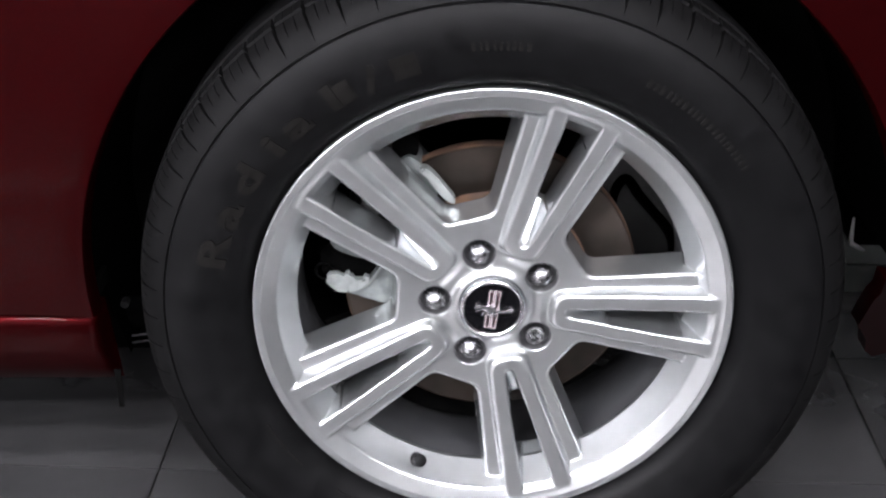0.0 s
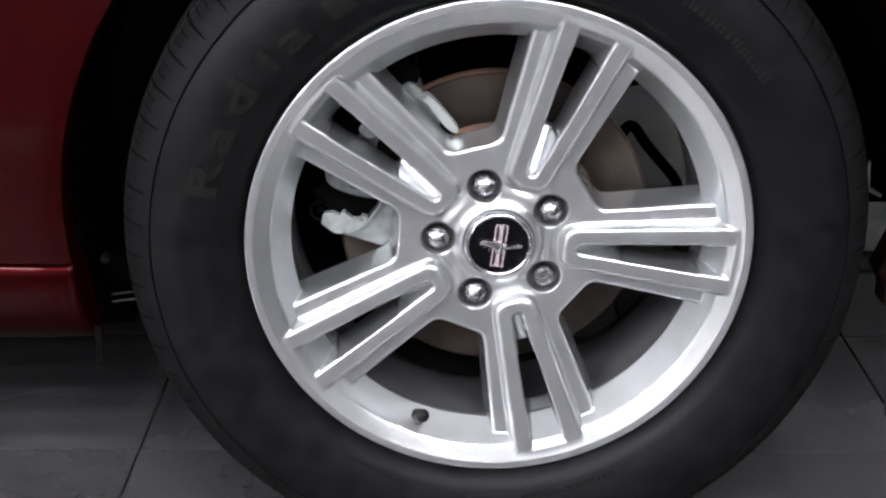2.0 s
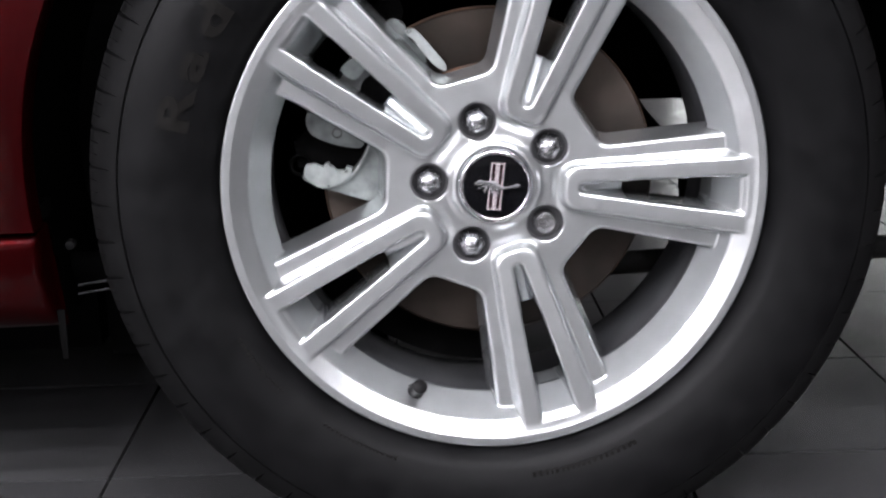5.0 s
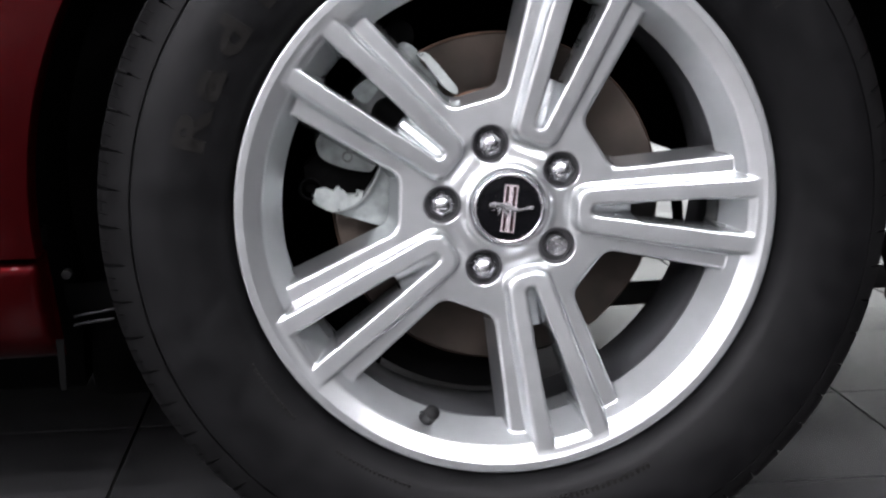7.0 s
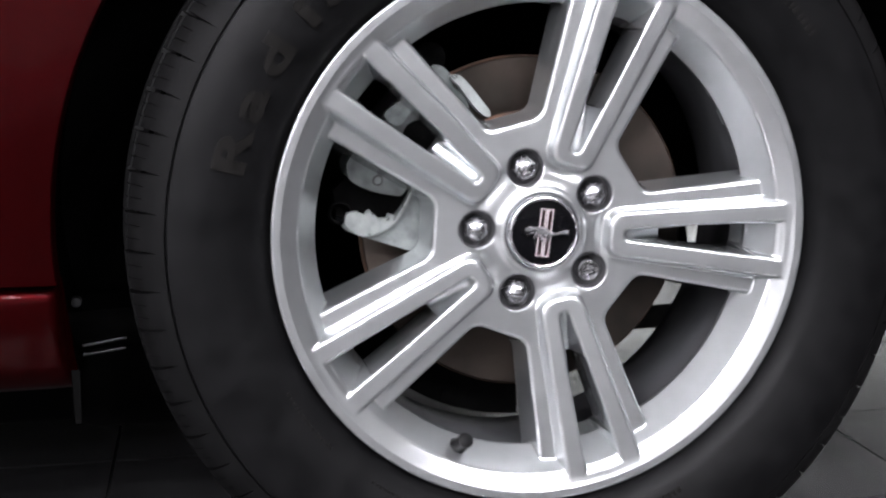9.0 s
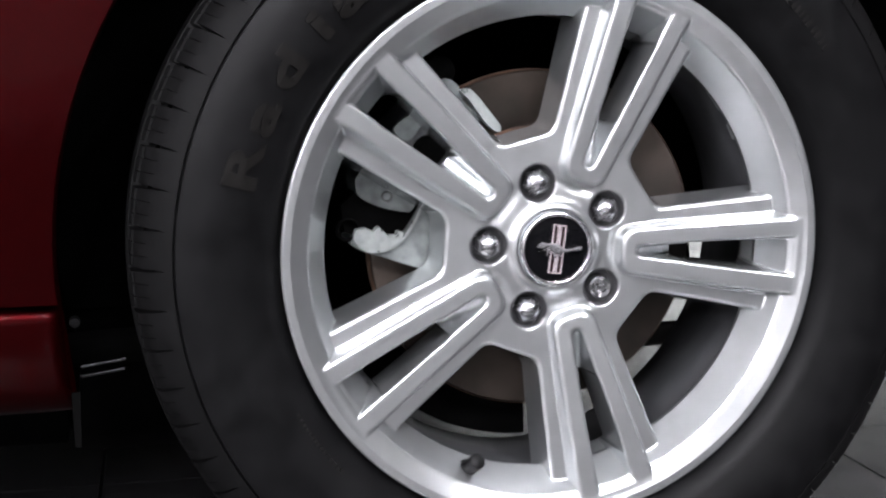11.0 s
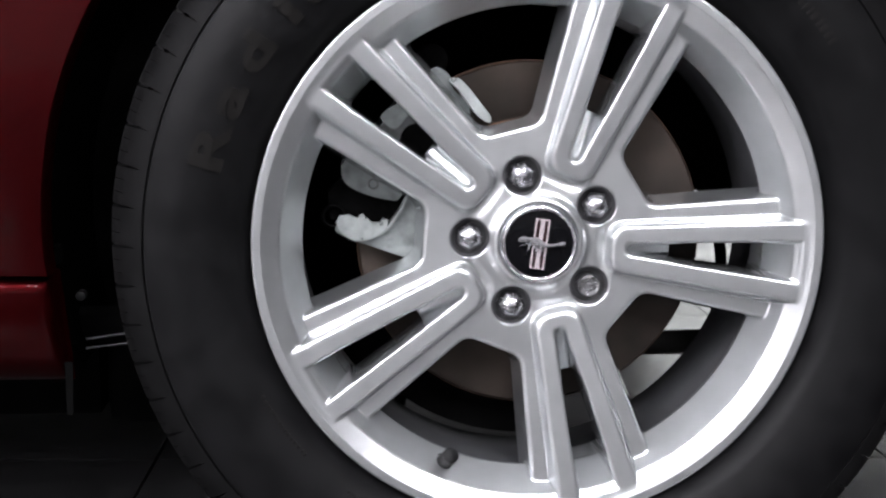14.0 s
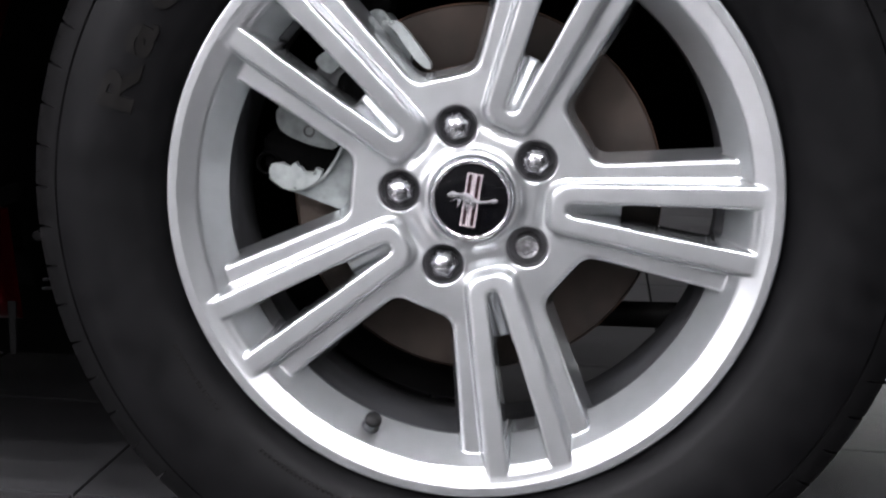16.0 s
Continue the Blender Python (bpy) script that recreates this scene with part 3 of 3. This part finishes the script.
    for i in range(5):
        a = radians(NUTS - 72 * i)
        cx, cz = 0.05715 * math.cos(a), HUB + 0.05715 * math.sin(a)
        bm = wheel_nut(i == 2)
        nut = part("wheel_nut", bm, AXLE_NUT if i == 2 else NUT, wheel, "smooth locking wheel nut" if i == 2 else "", sharp=25)
        nut.matrix_basis = Matrix.Translation((cx, 0.0375 if i != 2 else 0.042, cz)) @ Matrix.Rotation(radians(11 + 27 * i), 4, "Y") @ Matrix.Diagonal((1.06, 1.0, 1.06, 1))
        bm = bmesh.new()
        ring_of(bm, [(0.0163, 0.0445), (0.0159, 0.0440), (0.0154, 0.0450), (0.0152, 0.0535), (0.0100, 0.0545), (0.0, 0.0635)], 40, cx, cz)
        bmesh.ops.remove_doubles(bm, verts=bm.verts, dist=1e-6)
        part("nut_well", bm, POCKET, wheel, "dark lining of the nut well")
    # stick-on balance weights inside the barrel
    for a0, a1, y0 in ((34.0, 39.8, 0.065), (25.4, 29.6, 0.066)):
        bm = bmesh.new()
        n = 5
        rows = []
        for i in range(n + 1):
            a = radians(a0 + (a1 - a0) * i / n)
            rows.append([bm.verts.new((r * math.cos(a), y, HUB + r * math.sin(a))) for r, y in ((0.2034, y0), (0.2000, y0), (0.1997, y0 + 0.009), (0.2030, y0 + 0.009))])
        for p, q in zip(rows, rows[1:]):
            for j in range(4):
                bm.faces.new((p[j], q[j], q[(j + 1) % 4], p[(j + 1) % 4]))
        bm.faces.new(rows[0])
        bm.faces.new(rows[-1][::-1])
        part("balance_weight", bm, CLIP, wheel, "grey stick-on balance weight", sharp=30)
    # valve
    a = radians(-112.0)
    c, s = math.cos(a), math.sin(a)
    base, tip = (0.206 * c, 0.046, HUB + 0.206 * s), (0.1905 * c, 0.026, HUB + 0.1905 * s)
    at = lambda k: tuple(p + (q - p) * k for p, q in zip(base, tip))
    bm = bmesh.new()
    for k0, k1, r0, r1 in ((0.0, 0.15, 0.0095, 0.0088), (0.15, 0.50, 0.0075, 0.0058), (0.50, 0.55, 0.0058, 0.0068), (0.55, 0.95, 0.0068, 0.0068), (0.95, 1.0, 0.0068, 0.0052)):
        rod(bm, at(k0), at(k1), r0, r1, 20)
    part("valve_stem", bm, PLASTIC, wheel, "black rubber valve stem with its cap")
    return wheel


def build_brake(car):
    disc = put("brake_disc", revolve([(0.086, 0.060), (0.0875, 0.058), (0.0895, 0.060), (0.090, 0.0935), (0.0925, 0.0945), (0.104, 0.0945), (0.106, 0.0940), (0.1478, 0.0940), (0.1492, 0.0955), (0.1492, 0.0990),
                                      (0.1440, 0.1000), (0.1440, 0.1040), (0.1492, 0.1050), (0.1492, 0.1090), (0.1478, 0.1100), (0.09, 0.1100), (0.086, 0.098)], 128, ROTOR, "brake_disc", True),
               car, "brown rust-filmed iron brake disc")
    put("disc_edge", revolve([(0.1493, 0.0950), (0.1500, 0.0960), (0.1500, 0.1085), (0.1493, 0.1095)], 128, RUST, "disc_edge"), disc, "rusted outer edge")
    put("disc_hat", revolve([(0.03, 0.058), (0.0855, 0.0585), (0.0908, 0.062), (0.0915, 0.0930), (0.101, 0.0938)], 96, RUST, "disc_hat"), disc, "rusty hat of the disc")
    # caliper: bracket with pad clips, body with finger, pads, boot
    bm = bmesh.new()
    slab(bm, soft([(-0.106, 0.374), (-0.0995, 0.366), (-0.0990, 0.330), (-0.1045, 0.3195), (-0.120, 0.3235), (-0.1375, 0.3295), (-0.154, 0.335), (-0.168, 0.343), (-0.160, 0.350), (-0.140, 0.3395), (-0.126, 0.3455), (-0.115, 0.359)]), 0.079, 0.125)
    bracket = part("caliper_bracket", bm, CAST, car, "pale grey cast caliper bracket", bevel=0.003)
    bm = bmesh.new()
    edge = soft([(-0.1085, 0.3725), (-0.1145, 0.3600), (-0.1262, 0.3442), (-0.1400, 0.3370), (-0.1530, 0.3355)], 5, False)
    inner = [(x + 0.0016, z - 0.0016) for x, z in edge]
    slab(bm, edge + inner[::-1], 0.0755, 0.081)
    part("bracket_lip", bm, CLIP, bracket, "thin bright edge of the bracket", bevel=0.0006)
    bm = bmesh.new()
    slab(bm, soft([(-0.1645, 0.3555), (-0.1665, 0.3500), (-0.1650, 0.3445), (-0.1590, 0.3385), (-0.1525, 0.3355), (-0.1400, 0.3362), (-0.1320, 0.3400), (-0.1255, 0.3450), (-0.1232, 0.3520)], 4, False)
         + [(-0.1285, 0.3535), (-0.1300, 0.3500), (-0.1375, 0.3500), (-0.1410, 0.3540), (-0.1425, 0.3535), (-0.1445, 0.3575), (-0.1475, 0.3562), (-0.1490, 0.3535), (-0.1530, 0.3550), (-0.1560, 0.3568)], 0.0725, 0.080)
    part("pad_clip", bm, CLIP, bracket, "bright steel pad clip", bevel=0.0012)
    bm = bmesh.new()
    slab(bm, soft([(-0.0930, 0.4720), (-0.0870, 0.4790), (-0.0800, 0.4800), (-0.0715, 0.4730), (-0.0685, 0.4620), (-0.0560, 0.4500), (-0.0560, 0.4380), (-0.0680, 0.4460), (-0.0810, 0.4600)]), 0.082, 0.125)
    upper = part("caliper_bracket", bm, CAST, car, "pale grey upper arm of the caliper bracket", bevel=0.004)
    bm = bmesh.new()
    slab(bm, soft([(-0.0725, 0.4700), (-0.0685, 0.4722), (-0.0640, 0.4711), (-0.0568, 0.4643), (-0.0505, 0.4565), (-0.0442, 0.4486), (-0.0378, 0.4400), (-0.0385, 0.4352), (-0.0440, 0.4370), (-0.0500, 0.4420), (-0.0555, 0.4490), (-0.0610, 0.4560), (-0.0650, 0.4620), (-0.0700, 0.4665)], 4), 0.072, 0.084)
    part("pad_clip", bm, CLIP, upper, "bright steel upper pad clip", bevel=0.003)
    bm = bmesh.new()
    arc = [(0.160 * math.cos(radians(a)), HUB + 0.160 * math.sin(radians(a))) for a in range(158, 119, -3)]
    arc += [(0.128 * math.cos(radians(a)), HUB + 0.128 * math.sin(radians(a))) for a in range(120, 159, 3)]
    slab(bm, arc, 0.082, 0.170)
    caliper = part("caliper_body", bm, DARK_CAST, car, "dark cast brake caliper body", bevel=0.006)
    bm = bmesh.new()
    slab(bm, soft([(-0.1625, 0.3900), (-0.1595, 0.3830), (-0.1531, 0.3782), (-0.1440, 0.3742), (-0.1348, 0.3712), (-0.1240, 0.3690), (-0.1160, 0.3684), (-0.1110, 0.3740), (-0.1090, 0.3830), (-0.1130, 0.3930), (-0.1260, 0.4040), (-0.1400, 0.4090), (-0.1540, 0.4060), (-0.1620, 0.3990)]), 0.081, 0.125)
    finger = part("caliper_finger", bm, CAST, caliper, "rounded grey caliper finger", bevel=0.006)
    bm = bmesh.new()
    slab(bm, [(-0.1745, 0.3740), (-0.1620, 0.3860), (-0.1350, 0.3725), (-0.1150, 0.3690), (-0.1080, 0.3720), (-0.1140, 0.3610), (-0.1250, 0.3470), (-0.1400, 0.3400), (-0.1720, 0.3520)], 0.0865, 0.112)
    part("brake_pad", bm, LINER, car, "black edge of the brake pad", bevel=0.002)
    bm = bmesh.new()
    ring_of(bm, [(0.0072, 0.083), (0.0088, 0.0805), (0.0104, 0.083), (0.0088, 0.0855), (0.0072, 0.083)], 32, -0.1695, 0.3545)
    part("pad_spring", bm, LINER, bracket, "dark wire pad spring")
    put("slide_pin_boot", revolve([(0.0, 0.088), (0.010, 0.0885), (0.0135, 0.091)] + [(0.0135 - 0.003 * (k % 2), 0.095 + 0.005 * k) for k in range(10)] + [(0.0, 0.150)], 28, LINER, "slide_pin_boot", False, 0.4865, -0.0865),
        car, "black ribbed rubber boot of the slide pin")
    # The dark hole by the caliper, drawn as a solid black plug.
    put("piston_boot", revolve([(0.0, 0.0790), (0.009, 0.0792), (0.0125, 0.0800), (0.0150, 0.0825), (0.0160, 0.088), (0.0165, 0.125), (0.0, 0.126)], 36, LINER, "piston_boot", False, 0.4190, -0.0990),
        caliper, "black plug standing for a dark hole in the caliper")
    bm = bmesh.new()
    ring_of(bm, [(0.0030, 0.0812), (0.0036, 0.0800), (0.0044, 0.0800), (0.0050, 0.0812)], 20, -0.1360, 0.3820)
    part("casting_mark", bm, DARK_CAST, finger, "small round casting mark")
    bm = bmesh.new()
    slab(bm, soft([(-0.1180, 0.4290), (-0.1060, 0.4420), (-0.1000, 0.4480), (-0.1090, 0.4520), (-0.1220, 0.4470), (-0.1300, 0.4380)]), 0.0765, 0.084)
    part("caliper_rib", bm, CAST, caliper, "pale cast rib across the caliper", bevel=0.003)


def build_under(car):
    """What stands in the dark behind the wheel: axle, arm, liner, floor pan, exhaust."""
    bm = bmesh.new()
    rod(bm, (0, 0.11, HUB), (0, 1.55, HUB), 0.042, n=28)
    rod(bm, (0, 0.115, HUB), (0, 0.15, HUB), 0.075, n=32)
    rod(bm, (0, 0.70, HUB), (0, 0.98, HUB), 0.12, n=28)
    part("rear_axle", bm, AXLE, car, "black steel rear axle tube")
    bm = bmesh.new()
    rod(bm, (-0.03, 0.20, 0.25), (-0.62, 0.22, 0.225), 0.018, n=16)
    part("control_arm", bm, LINER, car, "black pressed steel control arm", bevel=0.002)
    bm = bmesh.new()
    slab(bm, [(-0.401, 0.225), (-0.394, 0.225), (-0.395, 0.178), (-0.400, 0.178)], 0.100, 0.1025)
    part("jack_tab", bm, LINER, car, "small dark steel tab under the sill", bevel=0.0006)
    # Bright edges of a pressed flange, drawn as two thin added rods.
    for (xa, za), (xb, zb) in (((-0.3939, 0.2322), (-0.3558, 0.2374)), ((-0.3944, 0.2237), (-0.3573, 0.2283))):
        bm = bmesh.new()
        rod(bm, (xa, 0.16, za), (xb, 0.16, zb), 0.0013, n=10)
        part("flange_edge", bm, DULL_STEEL, car, "thin steel rod standing for a bright flange edge")
    bm = bmesh.new()
    rod(bm, (-0.3978, 0.158, 0.2722), (-0.3978, 0.170, 0.2722), 0.0045, n=14)
    part("bolt", bm, DULL_STEEL, car, "small bright bolt head behind the sill", bevel=0.001)
    # stamped shield behind the lower front of the disc
    bm = bmesh.new()
    arc = [(0.186 * math.cos(radians(a)), HUB + 0.186 * math.sin(radians(a))) for a in range(200, 275, 5)]
    arc += [(0.10 * math.cos(radians(a)), HUB + 0.10 * math.sin(radians(a))) for a in range(270, 199, -5)]
    slab(bm, arc, 0.122, 0.125)
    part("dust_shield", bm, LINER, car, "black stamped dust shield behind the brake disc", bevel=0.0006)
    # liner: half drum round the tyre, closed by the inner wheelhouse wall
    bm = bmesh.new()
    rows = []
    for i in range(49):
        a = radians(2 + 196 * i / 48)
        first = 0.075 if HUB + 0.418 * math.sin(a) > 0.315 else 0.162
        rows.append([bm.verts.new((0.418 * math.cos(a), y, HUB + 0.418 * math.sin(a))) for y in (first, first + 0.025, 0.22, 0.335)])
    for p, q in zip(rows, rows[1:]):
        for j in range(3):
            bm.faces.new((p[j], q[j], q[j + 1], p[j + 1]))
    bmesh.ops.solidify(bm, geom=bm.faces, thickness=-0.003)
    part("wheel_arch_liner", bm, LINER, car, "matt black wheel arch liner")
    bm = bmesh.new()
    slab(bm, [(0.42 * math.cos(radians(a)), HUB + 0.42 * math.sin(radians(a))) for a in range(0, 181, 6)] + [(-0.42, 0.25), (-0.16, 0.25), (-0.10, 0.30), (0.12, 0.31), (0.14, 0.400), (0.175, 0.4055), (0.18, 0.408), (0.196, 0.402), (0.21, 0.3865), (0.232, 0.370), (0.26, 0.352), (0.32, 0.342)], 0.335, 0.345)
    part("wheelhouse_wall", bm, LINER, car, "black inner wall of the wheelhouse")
    bm = bmesh.new()
    rod(bm, (0.03, 0.30, 0.192), (0.62, 0.31, 0.200), 0.013, n=16)
    part("sway_bar", bm, AXLE, car, "black steel sway bar")
    bm = bmesh.new()
    path = soft([(0.141, 0.345), (0.144, 0.366), (0.150, 0.381), (0.159, 0.385), (0.173, 0.366), (0.190, 0.346), (0.207, 0.326), (0.216, 0.306), (0.219, 0.275)], 4, False)
    rows = []
    for i, p in enumerate(path):
        a, b = path[max(i - 1, 0)], path[min(i + 1, len(path) - 1)]
        t = Vector((b[0] - a[0], 0, b[1] - a[1])).normalized()
        side = Vector((t.z, 0, -t.x))
        rows.append([bm.verts.new(Vector((p[0], 0.25, p[1])) + 0.006 * (side * math.cos(q) + Vector((0, 1, 0)) * math.sin(q))) for q in [2 * math.pi * k / 12 for k in range(12)]])
    for p, q in zip(rows, rows[1:]):
        for k in range(12):
            bm.faces.new((p[k], p[(k + 1) % 12], q[(k + 1) % 12], q[k]))
    bm.faces.new(rows[0])
    bm.faces.new(rows[-1][::-1])
    part("brake_hose", bm, LINER, car, "black brake hose")
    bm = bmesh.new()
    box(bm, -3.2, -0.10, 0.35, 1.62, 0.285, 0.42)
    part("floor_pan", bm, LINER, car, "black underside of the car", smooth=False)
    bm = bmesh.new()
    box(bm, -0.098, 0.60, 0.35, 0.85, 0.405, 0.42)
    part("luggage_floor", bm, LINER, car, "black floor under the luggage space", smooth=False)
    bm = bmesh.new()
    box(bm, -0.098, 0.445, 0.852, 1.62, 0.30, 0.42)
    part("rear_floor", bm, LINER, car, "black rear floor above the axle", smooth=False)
    # Two unseen blocks added to hide and darken the floor under the car.
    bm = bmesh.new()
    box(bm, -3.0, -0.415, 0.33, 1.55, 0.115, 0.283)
    part("floor_blocker", bm, LINER, car, "added black block that keeps the floor beneath dark", smooth=False)
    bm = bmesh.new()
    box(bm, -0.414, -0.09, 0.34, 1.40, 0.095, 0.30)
    part("axle_blocker", bm, LINER, car, "added black block that keeps the view ahead of the axle dark", bevel=0.03)
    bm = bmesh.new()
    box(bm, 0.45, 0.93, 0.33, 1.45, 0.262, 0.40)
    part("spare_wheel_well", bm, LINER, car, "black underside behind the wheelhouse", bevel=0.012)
    bm = bmesh.new()
    rod(bm, (0.4035, 0.20, 0.331), (0.4025, 0.20, 0.362), 0.0030, 0.0012, n=12)
    rod(bm, (0.4035, 0.20, 0.331), (0.420, 0.20, 0.322), 0.0030, 0.0016, n=12)
    part("exhaust_hanger", bm, EXHAUST, car, "thin bright bent steel hanger")


def side_y(x, z):
    """Depth of the car's flank: flared at the arch, tucked in towards the sill."""
    r = math.hypot(x, z - HUB)
    flare = math.exp(-((max(r, 0.41) - 0.41) / 0.06) ** 2)
    crown = (z - 0.62) / 0.5
    return 0.055 + 0.03 * crown * crown - 0.006 * flare + 0.012 * max(0, 0.45 - z) / 0.15


def build_body(car):
    # flank with the round arch; the rim of the arch is folded inwards
    bm = bmesh.new()
    rows = []
    N = 96
    for i in range(N + 1):
        a = radians(0.5 + (185.2 - 0.5) * i / N)
        c, s = math.cos(a), math.sin(a)
        far = min(1.15 / max(abs(c), 1e-6) if c < 0 else 0.62 / max(c, 1e-6), 0.62 / s if s > 0.02 else 9)
        row = []
        for k in (-2, -1, 0, 1, 2, 4, 7, 11, 16, 24):
            if k == -2:
                r, dy = 0.407, 0.030
            elif k == -1:
                r, dy = 0.407, 0.004
            else:
                r, dy = 0.409 + (far - 0.409) * (k / 24) ** 1.3, 0.0
            x, z = r * c, HUB + r * s
            z = max(z, 0.305) if x < 0 else z
            row.append(bm.verts.new((x, side_y(x, z) + dy, z)))
        rows.append(row)
    for p, q in zip(rows, rows[1:]):
        for j in range(len(p) - 1):
            bm.faces.new((p[j], q[j], q[j + 1], p[j + 1]))
    bmesh.ops.remove_doubles(bm, verts=bm.verts, dist=1e-5)
    part("quarter_panel", bm, RED, car, "glossy dark red quarter panel with round wheel arch", sharp=50)
    # sill
    bm = bmesh.new()
    prof = [(0.100, 0.3037), (0.0920, 0.3032), (0.0868, 0.3012), (0.0828, 0.2976), (0.0805, 0.2930), (0.0800, 0.2880), (0.0845, 0.2600), (0.0930, 0.2320), (0.1050, 0.2120), (0.1150, 0.2062), (0.1180, 0.2060), (0.1180, 0.3037)]
    rows = []
    ends = [-1.45 + 0.123 * i for i in range(9)] + [-0.44, -0.425, -0.4165, -0.4115, -0.4085, -0.4068, -0.4060]
    deep = [0.0] * 10 + [0.0003, 0.0012, 0.003, 0.006, 0.011, 0.026]
    for x, d in zip(ends, deep):
        # the rear end curls inwards and its foot reaches further back
        rows.append([bm.verts.new((x + 0.011 * min(max((0.245 - z) / 0.04, 0), 1) * max(0, (x + 0.44) / 0.034), min(y + d, 0.1176 if y < 0.1175 else 0.118), z)) for y, z in prof])
    for p, q in zip(rows, rows[1:]):
        for j in range(len(p)):
            bm.faces.new((p[j], q[j], q[(j + 1) % len(p)], p[(j + 1) % len(p)]))
    bm.faces.new(rows[0])
    bm.faces.new(rows[-1][::-1])
    part("sill", bm, RED, car, "dark red painted sill", sharp=50, bevel=0.0)
    bm = bmesh.new()
    box(bm, -1.45, -0.412, 0.090, 0.16, 0.3040, 0.32)
    part("sill_gap", bm, LINER, car, "black shadow gap above the sill", smooth=False)
    # lower corner of the rear bumper
    bm = bmesh.new()
    slab(bm, [(0.415, 0.350), (0.3964, 0.3570), (0.4033, 0.3285), (0.4010, 0.3167), (0.4065, 0.2578), (0.4273, 0.2269), (0.4382, 0.1957), (0.4531, 0.1811), (0.4640, 0.1916), (0.62, 0.262), (0.62, 0.352)], 0.070, 0.100)
    for v in bm.verts:
        v.co.y += (0.350 - v.co.z) * 0.8
    part("bumper_corner", bm, RED, car, "dark red lower corner of the rear bumper", bevel=0.004)
    # the rest of the shell, plain
    bm = bmesh.new()
    outline = [(0.95, 0.30), (0.98, 0.90), (0.85, 0.98), (0.45, 1.02), (0.1, 1.12), (-0.7, 1.36), (-1.5, 1.36), (-2.1, 1.02), (-3.2, 0.9), (-3.5, 0.6), (-3.45, 0.32), (-0.45, 0.32), (-0.45, 0.8), (0.43, 0.8), (0.43, 0.36)]
    slab(bm, outline, 0.12, 1.66)
    part("body_shell", bm, RED, car, "dark red car body", bevel=0.03)


room()
windows()
ceiling_lights()
car = new("car")
tagged(car, "dark red car on a silver five-spoke alloy wheel", "car")
build_wheel(car)
build_brake(car)
build_under(car)
build_body(car)


# ---- floor tiles, one by one ----
def floor_tiles():
    W_, D_, G = 0.3017, 0.2985, 0.0036
    floor = bpy.data.objects["floor"]
    turn = Matrix.Rotation(radians(-1.8), 4, "Z")
    bm = bmesh.new()
    box(bm, -W_ / 2 + G / 2, W_ / 2 - G / 2, -D_ / 2 + G / 2, D_ / 2 - G / 2, -0.007, 0.0)
    me = bpy.data.meshes.new("tile")
    bm.to_mesh(me)
    me.materials.append(TILE)
    rest = bmesh.new()
    for i in range(-41, 24):
        for j in range(-34, 28):
            c = Vector((0.205, 0.212, 0)) + turn @ Vector(((i + 0.5) * W_, (j + 0.5) * D_, 0))
            if c.x < -11.75 or c.x > 6.75 or c.y < -9.2 or c.y > 7.7:
                continue
            m = Matrix.Translation(c) @ turn
            if -2.4 < c.x < 2.4 and -1.7 < c.y < 3.0:
                t = put("tile", me, floor)
                t.matrix_basis = m
            else:
                t = bm.copy()
                t.transform(m)
                tmp = bpy.data.meshes.new("tmp")
                t.to_mesh(tmp)
                rest.from_mesh(tmp)
                bpy.data.meshes.remove(tmp)
                t.free()
    bm.free()
    tagged(part("outer_tiles", rest, TILE, floor, "grey floor tiles", smooth=False), kind="stuff")


floor_tiles()
